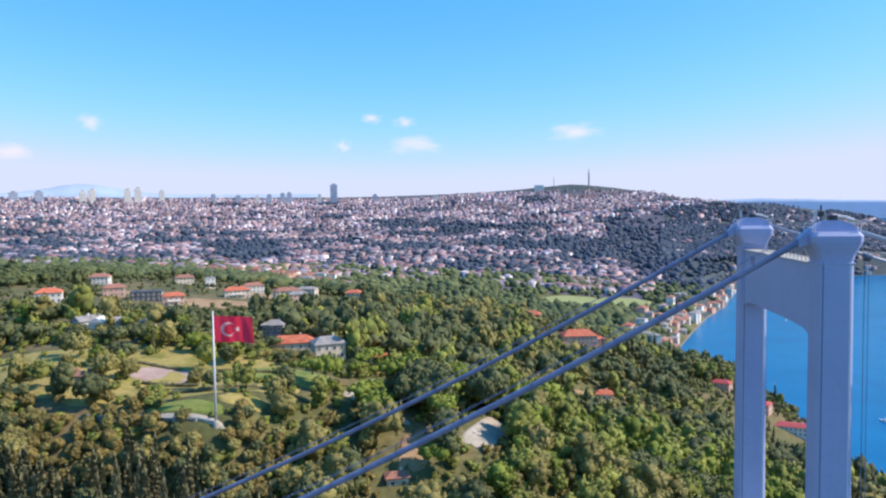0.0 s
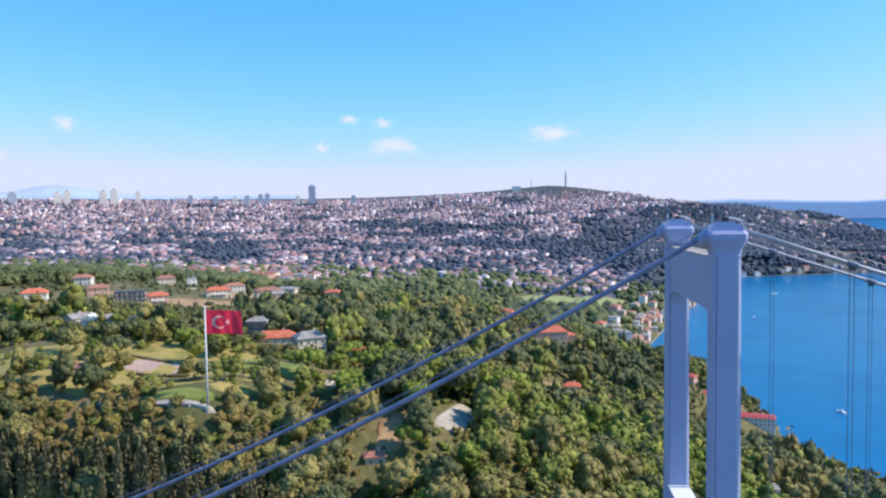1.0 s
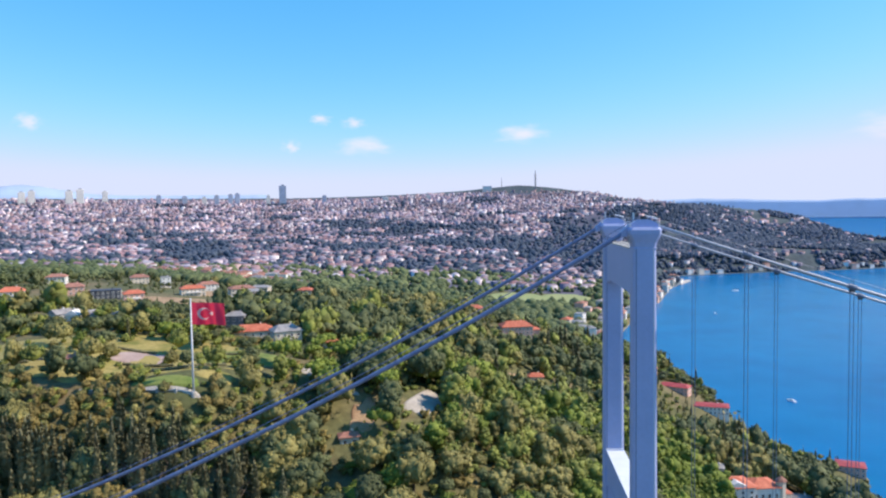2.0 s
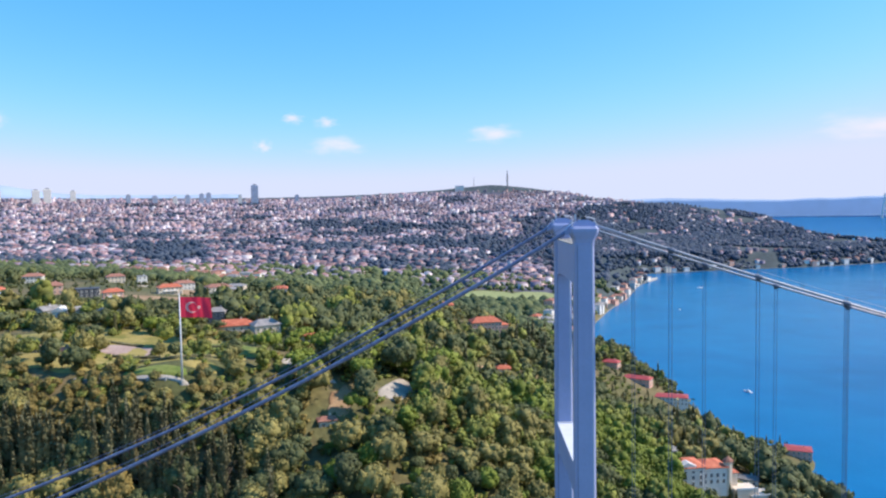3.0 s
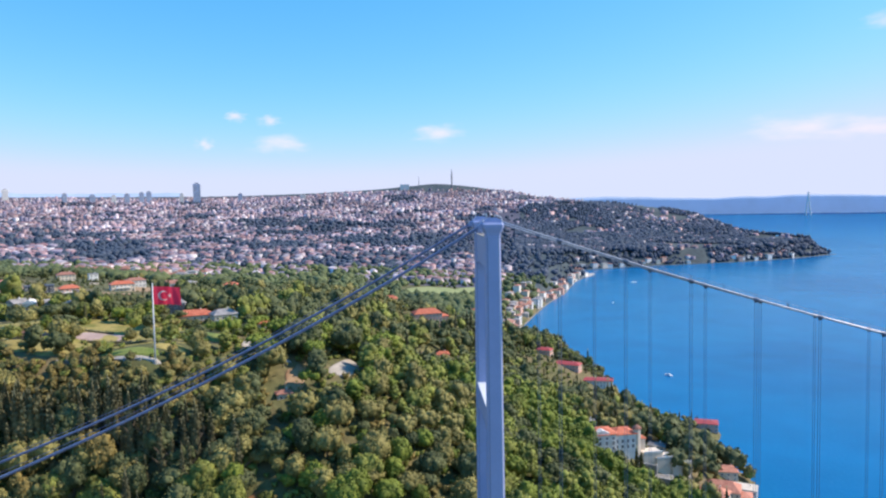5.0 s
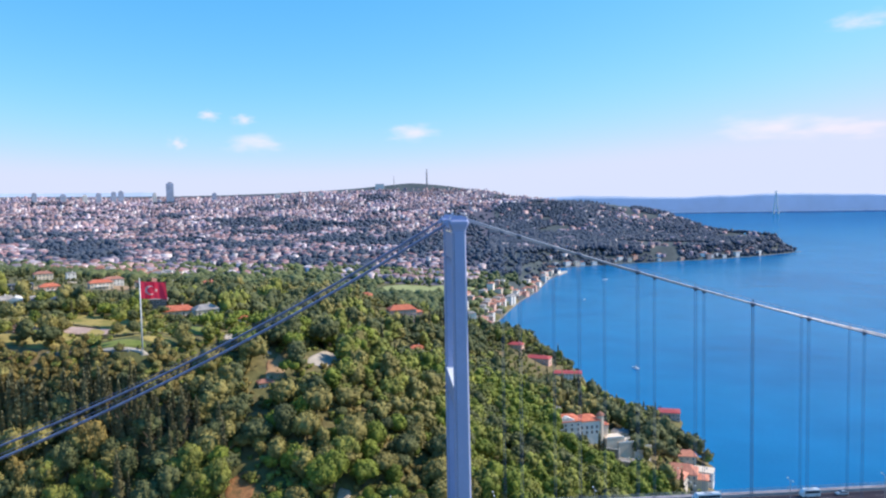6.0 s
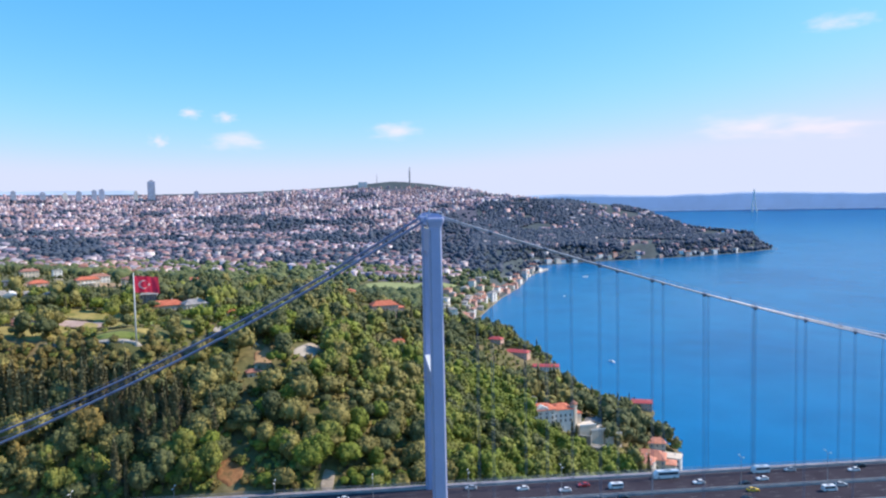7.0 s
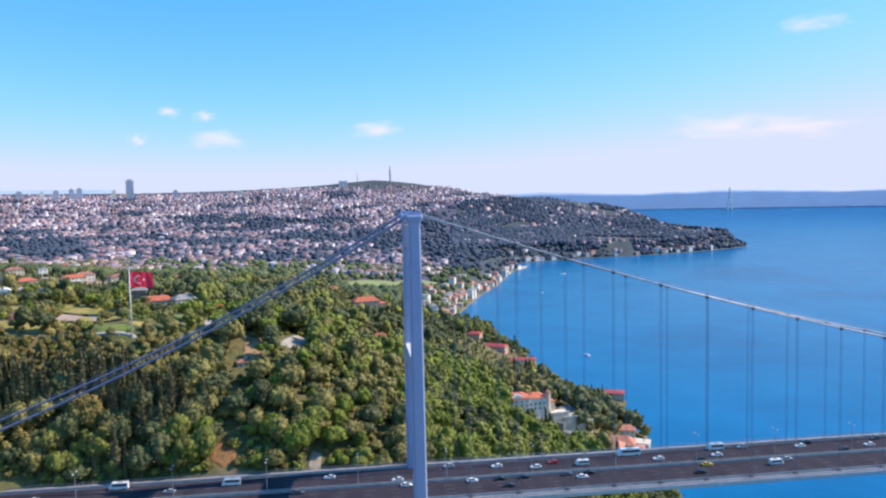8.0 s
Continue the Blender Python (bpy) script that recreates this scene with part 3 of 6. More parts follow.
def cross_beam(z0, z1, half, haunch, roof):
    """A box beam between the legs, deeper towards them, with a walkway roof on top, paler for sunlight."""
    outline = [(-15.2, z0 - haunch), (-12.6, z0 - 0.25 * haunch), (-9.0, z0), (9.0, z0), (12.6, z0 - 0.25 * haunch), (15.2, z0 - haunch), (15.2, z1), (-15.2, z1)]
    bm = bmesh.new()
    near, far = [bm.verts.new((-half, y, z)) for y, z in outline], [bm.verts.new((half, y, z)) for y, z in outline]
    bm.faces.new(near)
    bm.faces.new(far[::-1])
    for i in range(len(outline)):
        j = (i + 1) % len(outline)
        bm.faces.new((near[i], far[i], far[j], near[j]))
    bmesh.ops.recalc_face_normals(bm, faces=bm.faces)
    beam = part("cross_beam", bm, TOWER_PAINT, tower)
    part("beam_roof", box(-half - 0.3, half + 0.3, -14.9, 14.9, z1 + 0.004, z1 + 0.16, 0.04), roof, beam)
    return beam


beam = cross_beam(159.2, 167.4, 1.55, 0.9, CONCRETE)
for sx in (-1.6, 1.6):
    bm = bmesh.new()
    for k in range(21):
        add_tube(bm, [(sx, -14.5 + 1.45 * k, 167.5), (sx, -14.5 + 1.45 * k, 168.6)], 0.03, 5)
    for z in (168.05, 168.6):
        add_tube(bm, [(sx, -14.5, z), (sx, 14.5, z)], 0.03, 5)
    part("railing", bm, DARK_STEEL, beam)
# White roof sheet here paints the sun on the lower beam's top face.
cross_beam(113.5, 120.4, 1.7, 1.6, PALE_PAINT)
cross_beam(58.0, 64.0, 2.0, 1.5, CONCRETE)
part("foundation", box(-9, 9, -24, 24, 0, 12, 0.3), CONCRETE, tower, "pale concrete foundation block")


def main_cable(side, backstay):
    """A wrapped cable with its hand ropes on stanchions, its clamps and its hangers of two ropes each."""
    y = side * SIDE
    label = "blue-grey wrapped backstay cable with hand ropes" if backstay else "pale wrapped steel main cable with hanger ropes"
    x0, x1 = (-196.0, -0.3) if backstay else (0.3, SPAN - 60)
    cable = thing("main_cable", Matrix.Translation((0, y, 0)), label, "bridge cable", "main cables of the bridge")
    n = 40 if backstay else 90
    xs = [x0 + (x1 - x0) * k / n for k in range(n + 1)]
    part("strand", tube([(x, 0, cable_height(x)) for x in xs], 0.29 if not backstay else 0.42, 12), BACKSTAY if backstay else CABLE, cable, smooth=True)
    for off in (-0.48, 0.48):
        part("hand_rope", tube([(x, off, cable_height(x) + 1.3) for x in xs], 0.035 if backstay else 0.018, 5), BACKSTAY if backstay else CABLE, cable)
    step = 8.96
    for k in range(1, 21 if backstay else 52):
        x = -k * step if backstay else k * step
        z = cable_height(x)
        for off in (-0.48, 0.48):
            part("stanchion", tube([(x, off * 0.8, z + 0.2), (x, off, z + 1.4)], 0.05, 5), DARK_STEEL, cable)
        if k % 2 == 0 and not backstay:
            slope = (cable_height(x + 1) - cable_height(x - 1)) / 2
            clamp = part("clamp", tube([(-0.7, 0, -0.7 * slope), (0.7, 0, 0.7 * slope)], 0.47, 10), ROPE, cable, m=Matrix.Translation((x, 0, z)))
            hanger = part("hanger", box(-0.5, 0.5, -0.16, 0.16, -0.9, -0.35, 0.03), DARK_STEEL, cable, "pair of dark hanger ropes", m=Matrix.Translation((x, 0, z)))
            for dx in (-0.33, 0.33):
                part("rope", tube([(dx, 0, -0.7), (dx, 0, DECK + 0.3 - z)], 0.062, 6), ROPE, hanger)
    return cable


for side in (-1, 1):
    main_cable(side, False)
    main_cable(side, True)
    block = thing("anchor_block", pose(-200, side * SIDE, height(-200, side * SIDE)), "weathered concrete anchor block of a bridge cable", "anchor block")
    _top = cable_height(-196) - height(-200, side * SIDE)
    part("block", box(-9, 9, -4, 4, -6, _top + 1.6, 0.4, taper=(6, 3.4)), CONCRETE, block)

# The deck: a shallow six-cornered box girder with its road, walkways, barriers and rails.
DECK0, DECK1 = -420.0, 900.0
deck = thing("bridge_deck", pose(0, 0, 0), "suspension bridge deck with an eight-lane asphalt road", "bridge deck", kind="structure")


def along(outline):
    bm = bmesh.new()
    a, b = [bm.verts.new((DECK0, y, z)) for y, z in outline], [bm.verts.new((DECK1, y, z)) for y, z in outline]
    bm.faces.new(a)
    bm.faces.new(b[::-1])
    for i in range(len(outline)):
        j = (i + 1) % len(outline)
        bm.faces.new((a[i], b[i], b[j], a[j]))
    bmesh.ops.recalc_face_normals(bm, faces=bm.faces)
    return bm


part("girder", along([(-16.6, DECK - 0.15), (-19.7, DECK - 1.3), (-14, DECK - 3.2), (14, DECK - 3.2), (19.7, DECK - 1.3), (16.6, DECK - 0.15)]), GIRDER, deck)
for side in (-1, 1):
    part("road_surface", along([(side * 1.0, DECK - 0.14), (side * 15.6, DECK - 0.14), (side * 15.6, DECK), (side * 1.0, DECK)]), ASPHALT, deck)
    part("walkway", along([(side * 17.3, DECK - 0.9), (side * 19.8, DECK - 1.2), (side * 19.8, DECK + 0.1), (side * 17.3, DECK + 0.1)]), GIRDER, deck, "pale walkway along the deck edge")
    part("walkway_surface", along([(side * 17.2, DECK + 0.104), (side * 19.45, DECK + 0.104), (side * 19.45, DECK + 0.14), (side * 17.2, DECK + 0.14)]), WALK_SURFACE, deck, "grey-lavender walkway surfacing")
    for y, label in ((side * 15.9, "grey crash barrier"), (side * 0.75, "grey median barrier")):
        part("barrier", along([(y - 0.16, DECK - 0.14), (y + 0.16, DECK - 0.14), (y + 0.09, DECK + 0.85), (y - 0.09, DECK + 0.85)]), BARRIER, deck, label)
    bm = bmesh.new()
    for k in range(int((320 + 300) / 2.5)):
        x = -320 + 2.5 * k
        add_box(bm, x - 0.04, x + 0.04, side * 19.6 - 0.04, side * 19.6 + 0.04, DECK + 0.1, DECK + 1.25)
    for z in (0.45, 0.8, 1.2):
        add_box(bm, -320, 300, side * 19.6 - 0.04, side * 19.6 + 0.04, DECK + z, DECK + z + 0.07)
    part("railing", bm, BARRIER, deck)
    part("edge_line", along([(side * 15.2, DECK + 0.004), (side * 15.35, DECK + 0.004), (side * 15.35, DECK + 0.012), (side * 15.2, DECK + 0.012)]), MARKING, deck)
    for lane in (4.6, 8.1, 11.6):
        bm = bmesh.new()
        for k in range(62):
            x = -330 + 10.0 * k
            add_box(bm, x, x + 3.6, side * lane - 0.06, side * lane + 0.06, DECK + 0.004, DECK + 0.012)
        part("lane_line", bm, MARKING, deck)
part("median", along([(-0.55, DECK - 0.14), (0.55, DECK - 0.14), (0.55, DECK + 0.12), (-0.55, DECK + 0.12)]), CONCRETE, deck)
for k in range(1, 26):  # bracket feet of the hangers along both edges
    for side in (-1, 1):
        part("hanger_bracket", box(-0.9, 0.9, -0.45, 0.45, 0, 0.75, 0.1), DARK_STEEL, deck, m=Matrix.Translation((17.92 * k, side * SIDE, DECK - 0.15)))


def street_lamp():
    lamp = thing("street_lamp", pose(0, 0, 0), "tall grey steel street lamp on the bridge road", "street lamp", "lamps along the bridge road")
    part("base_plate", box(-0.25, 0.25, -0.25, 0.25, 0, 0.3, 0.04), BARRIER, lamp)
    part("pole", tube([(0, 0, 0.2), (0, 0, 6), (0, 0, 11.3)], [0.14, 0.11, 0.08], 8), BARRIER, lamp)
    for s in (-1, 1):
        arm = part("arm", tube([(0, 0, 11.2), (0, 0.6 * s, 11.7), (0, 1.8 * s, 11.9)], 0.055, 6), BARRIER, lamp)
        part("lantern", box(-0.2, 0.2, 1.6 * s - 0.45, 1.6 * s + 0.45, 11.8, 12.05, 0.06), LAMP_GLASS, arm)
    return lamp


_lamp = street_lamp()
_lamp.matrix_world = pose(-22, 0, DECK + 0.12)
for k in list(range(-9, 0)) + list(range(1, 8)):
    copy_thing(_lamp, pose(-22 + 33.5 * k, 0, DECK + 0.12))


# ---- trees ----
def ico(level):
    bm = bmesh.new()
    bmesh.ops.create_icosphere(bm, subdivisions=level, radius=1.0)
    v = np.array([x.co[:] for x in bm.verts])
    f = np.array([[x.index for x in q.verts] for q in bm.faces])
    bm.free()
    return v, f


ICO1, ICO2 = ico(1), ico(2)


def tri_mesh(name, v, f, smooth=False):
    me = bpy.data.meshes.new(name)
    me.vertices.add(len(v))
    me.vertices.foreach_set("co", np.asarray(v, np.float32).ravel())
    me.loops.add(3 * len(f))
    me.loops.foreach_set("vertex_index", np.asarray(f, np.int32).ravel())
    me.polygons.add(len(f))
    me.polygons.foreach_set("loop_start", np.arange(0, 3 * len(f), 3, dtype=np.int32))
    if smooth:
        me.polygons.foreach_set("use_smooth", np.ones(len(f), bool))
    me.update(calc_edges=True)
    me.validate()
    return me


def join(pieces):
    v, f, n = [], [], 0
    for a, b in pieces:
        v.append(a), f.append(b + n)
        n += len(a)
    return np.concatenate(v), np.concatenate(f)


def leaves(rng, at, out, size):
    """Small crossed leaf sprays: one pair of triangles each, at the places given, facing roughly outwards."""
    n = len(at)
    a = out + rng.normal(0, 0.7, (n, 3))
    a /= np.linalg.norm(a, axis=1)[:, None] + 1e-9
    u = np.cross(a, rng.normal(0, 1, (n, 3)))
    u /= np.linalg.norm(u, axis=1)[:, None] + 1e-9
    w = np.cross(a, u)
    s = (size * rng.uniform(0.6, 1.3, n))[:, None]
    v = np.stack([at - u * s, at - w * s * 0.6, at + u * s, at + w * s * 0.6], 1).reshape(-1, 3)
    k = 4 * np.arange(n)[:, None]
    return v, np.concatenate([k + (0, 1, 2), k + (0, 2, 3)])


def round_crown(rng, clumps, level, sprays, spray, form=0, lump=1.0):
    """A domed crown about one metre in radius, its foot at z = 0.35 and its top near 1.9: a solid heart, boughs bulging from it, leaf sprays on them."""
    wide, tall, mid = ((0.80, 0.62, 1.08), (0.62, 0.86, 1.15), (0.98, 0.50, 1.0), (1.05, 0.26, 1.42))[form]
    heart_v, heart_f = ICO2 if level == 2 else ICO1
    base_v, base_f = ICO2 if level == 2 else ICO1
    lean = rng.uniform(-0.12, 0.12, 2)
    pieces = [(heart_v * (wide, wide, tall) * (1 + rng.normal(0, 0.09, (len(heart_v), 1))) + (*lean, mid), heart_f)]
    bulge = []
    for k in range(clumps):
        up = 1 - 1.35 * (k + 0.5) / clumps
        a = 2.39996 * k + rng.uniform(-0.35, 0.35)
        r = math.sqrt(max(0.0, 1 - up * up))
        way = np.array((r * math.cos(a), r * math.sin(a), up))
        size = rng.uniform(0.22, 0.42) * lump
        c = way * (wide, wide, tall) * rng.uniform(0.70, 0.92) + (*lean, mid)
        v = base_v * size * (1 + rng.normal(0, 0.2, (len(base_v), 1))) * (rng.uniform(0.85, 1.2), rng.uniform(0.85, 1.2), rng.uniform(0.65, 0.95)) + c
        pieces.append((v, base_f))
        bulge.append(v[(v - c) @ way > -0.1 * size])
    solid = np.concatenate(bulge)
    pick = solid[rng.integers(0, len(solid), sprays)]
    out = pick - (*lean, mid - 0.25)
    out /= np.linalg.norm(out, axis=1)[:, None] + 1e-9
    side = np.cross(out, rng.normal(0, 1, (sprays, 3)))
    pieces.append(leaves(rng, pick + 0.12 * side + out * rng.uniform(-0.05, 0.09, (sprays, 1)), out, spray))
    return join(pieces)


def spire_crown(rng, tiers, sides, sprays, spray, slim):
    """A conifer: ragged tiers of drooping boughs round a tapering spire."""
    pieces = []
    for k in range(tiers):
        t = k / tiers
        r, z = slim * (1 - t) ** 0.8 + 0.05, 0.3 + 1.75 * t
        ring = np.array([(r * q * math.cos(a), r * q * math.sin(a), z - 0.10 * q) for a, q in ((2 * math.pi * i / sides + 0.3 * k, rng.uniform(0.65, 1.15)) for i in range(sides))])
        v = np.concatenate([ring, [(0, 0, z + 1.75 / tiers * 1.7)], [(0, 0, z)]])
        f = [(i, (i + 1) % sides, sides) for i in range(sides)] + [((i + 1) % sides, i, sides + 1) for i in range(sides)]
        pieces.append((v, np.array(f)))
    solid = np.concatenate([p[0] for p in pieces])
    pick = solid[rng.integers(0, len(solid), sprays)]
    out = pick * (1, 1, 0) + (0, 0, 0.2)
    pieces.append(leaves(rng, pick * (rng.uniform(0.6, 1.05, (sprays, 1)) * (1, 1, 0) + (0, 0, 1)), out, spray))
    return join(pieces)


def stem(sides, limbs, rng):
    """A tapered trunk with limbs, in the crown's measure."""
    bm = bmesh.new()
    lean = rng.normal(0, 0.03, 2)
    add_tube(bm, [(0, 0, -0.15), (lean[0], lean[1], 0.6), (2 * lean[0], 2 * lean[1], 1.3)], [0.085, 0.06, 0.025], sides)
    for k in range(limbs):
        a = 2.1 * k + rng.uniform(0, 1)
        z = 0.5 + 0.12 * k
        add_tube(bm, [(lean[0], lean[1], z), (0.25 * math.cos(a), 0.25 * math.sin(a), z + 0.25), (0.5 * math.cos(a), 0.5 * math.sin(a), z + 0.42)], [0.035, 0.025, 0.012], 5)
    return bm


_rng = np.random.default_rng(7)
HOUSE_SPOTS = []  # filled by the houses: x, y, radius
KINDS = {
    "broadleaf": (BROADLEAF, "round-crowned broadleaf tree with dense mid-green leaves"),
    "olive": (OLIVE, "olive-green broadleaf tree with a lumpy crown"),
    "young": (BRIGHT, "bright yellow-green leafy tree"),
    "russet": (RUSSET, "dry brownish-green tree on the slope"),
    "evergreen": (EVERGREEN, "deep green evergreen tree with a dense round crown"),
    "conifer": (CONIFER, "dark green conifer with a ragged spire"),
    "pine": (PINE, "umbrella pine with a flat bright green crown"),
}
NEAR_CROWNS, MID_CROWNS, LOW_CROWNS = {}, {}, {}
for kind in KINDS:
    for k in range(3):
        if kind == "conifer":
            NEAR_CROWNS[kind, k] = spire_crown(_rng, 11, 9, 420, 0.075, (0.24, 0.29, 0.20)[k])
            MID_CROWNS[kind, k] = spire_crown(_rng, 9, 8, 110, 0.10, (0.25, 0.31, 0.21)[k])
            LOW_CROWNS[kind, k] = spire_crown(_rng, 5, 6, 26, 0.17, 0.30)
        else:
            form = 3 if kind == "pine" else k
            NEAR_CROWNS[kind, k] = round_crown(_rng, 22, 2, 700, 0.085, form, 0.85)
            MID_CROWNS[kind, k] = round_crown(_rng, 14, 1, 210, 0.11, form, 0.95)
            LOW_CROWNS[kind, k] = round_crown(_rng, 6, 1, 44, 0.17, form)


def tree_kind(x, y, r):
    """Which tree grows where: conifers on the steep bank and along the shore, young growth on the slope beside the tower."""
    def pick(*shares):
        total = 0.0
        for kind, share in shares:
            total += share
            if r < total:
                return kind
        return shares[0][0]

    if -138 < x < -76 and 34 < y < 53:  # a stand of conifers on the steep bank
        return pick(("conifer", 0.68), ("evergreen", 0.12), ("olive", 0.12), ("russet", 0.08))
    if -180 < x <= -138 and 35 < y < 50:
        return pick(("conifer", 0.4), ("evergreen", 0.25), ("olive", 0.2), ("russet", 0.15))
    if x < -100 and y < 76:  # dry growth below the park
        return pick(("russet", 0.3), ("olive", 0.24), ("evergreen", 0.26), ("conifer", 0.1), ("broadleaf", 0.1))
    if y < 38 and x < -15:  # bushy edge of the road
        return pick(("olive", 0.12), ("young", 0.5), ("broadleaf", 0.38))
    if -102 < x < -38 and 92 < y < 158:  # umbrella pines round the clearings
        return pick(("pine", 0.5), ("broadleaf", 0.2), ("young", 0.12), ("evergreen", 0.18))
    if -68 <= x < 8 and y < 112:
        return pick(("broadleaf", 0.3), ("olive", 0.4), ("young", 0.1), ("evergreen", 0.2))
    if 8 <= x < 84 and y < 112:  # mixed bushes at the foot of the slope
        return pick(("young", 0.25), ("broadleaf", 0.35), ("evergreen", 0.4))
    if -40 <= x and 150 < y < 200 and x < 8:
        return pick(("young", 0.6), ("broadleaf", 0.3), ("olive", 0.1))
    if 8 <= x and y < 240 and x < (78 if y > 130 else 112):  # young growth beside the tower
        return pick(("young", 0.72), ("broadleaf", 0.2), ("evergreen", 0.08))
    if x > -35 and y > 150 or x > 78:  # towards the shore
        return pick(("evergreen", 0.52), ("broadleaf", 0.14), ("olive", 0.16), ("conifer", 0.18))
    if y > 270 and x > -160:
        return pick(("olive", 0.5), ("evergreen", 0.3), ("broadleaf", 0.2))
    if y > 215 and x < -140:  # gardens of the villas
        return pick(("evergreen", 0.82), ("conifer", 0.08), ("olive", 0.1))
    if y > 124 and x < -60:
        return pick(("evergreen", 0.58), ("broadleaf", 0.22), ("olive", 0.14), ("young", 0.06))
    return pick(("broadleaf", 0.32), ("olive", 0.26), ("evergreen", 0.24), ("young", 0.13), ("conifer", 0.05))


def cleared(p):
    out = np.zeros(len(p), bool)
    for x, y, rx, ry, a in CLEARED:
        u = (p[:, 0] - x) * math.cos(a) + (p[:, 1] - y) * math.sin(a)
        v = -(p[:, 0] - x) * math.sin(a) + (p[:, 1] - y) * math.cos(a)
        out |= (u / (rx + 1.5)) ** 2 + (v / (ry + 1.5)) ** 2 < 1
    for x, y, r in HOUSE_SPOTS:
        out |= np.hypot(p[:, 0] - x, p[:, 1] - y) < r
    return out


def scatter(x0, x1, y0, y1, step, seed):
    rng = np.random.default_rng(seed)
    gx, gy = np.meshgrid(np.arange(x0, x1, step), np.arange(y0, y1, step))
    p = np.column_stack([gx.ravel(), gy.ravel()]) + rng.uniform(-0.48, 0.48, (gx.size, 2)) * step
    return p, rng


# Single trees of the park: x, y, kind, size.
PARK_TREES = [(-179, 101, 'young', 0.71), (-173, 105, 'broadleaf', 0.59), (-168, 90, 'olive', 1.01), (-164, 96, 'olive', 0.85), (-168, 71, 'evergreen', 1.05), (-158, 70, 'evergreen', 1.03), (-148, 114, 'broadleaf', 0.99), (-113, 96, 'evergreen', 0.93), (-111, 114, 'pine', 0.94), (-102, 107, 'young', 0.59), (-150, 154, 'evergreen', 1.13), (-141, 156, 'evergreen', 0.86), (-171, 145, 'evergreen', 1.14), (-174, 126, 'conifer', 0.64), (-228, 134, 'evergreen', 1.07), (-241, 137, 'evergreen', 1.11), (-185, 95, 'olive', 0.65), (-211, 136, 'evergreen', 0.98), (-192, 132, 'evergreen', 1.0), (-157, 148, 'evergreen', 1.06)]
# Umbrella pines that shade the parking strip and the bend of the park road.
PINES = np.array([(-41, 104), (-40, 113), (-39, 122), (-41, 132), (-47, 142), (-57, 146), (-67, 140), (-69, 128), (-68, 114), (-66, 102), (-88, 106), (-103, 108), (-86, 122), (-80, 130), (-64, 82), (-84, 92), (-90, 100)])


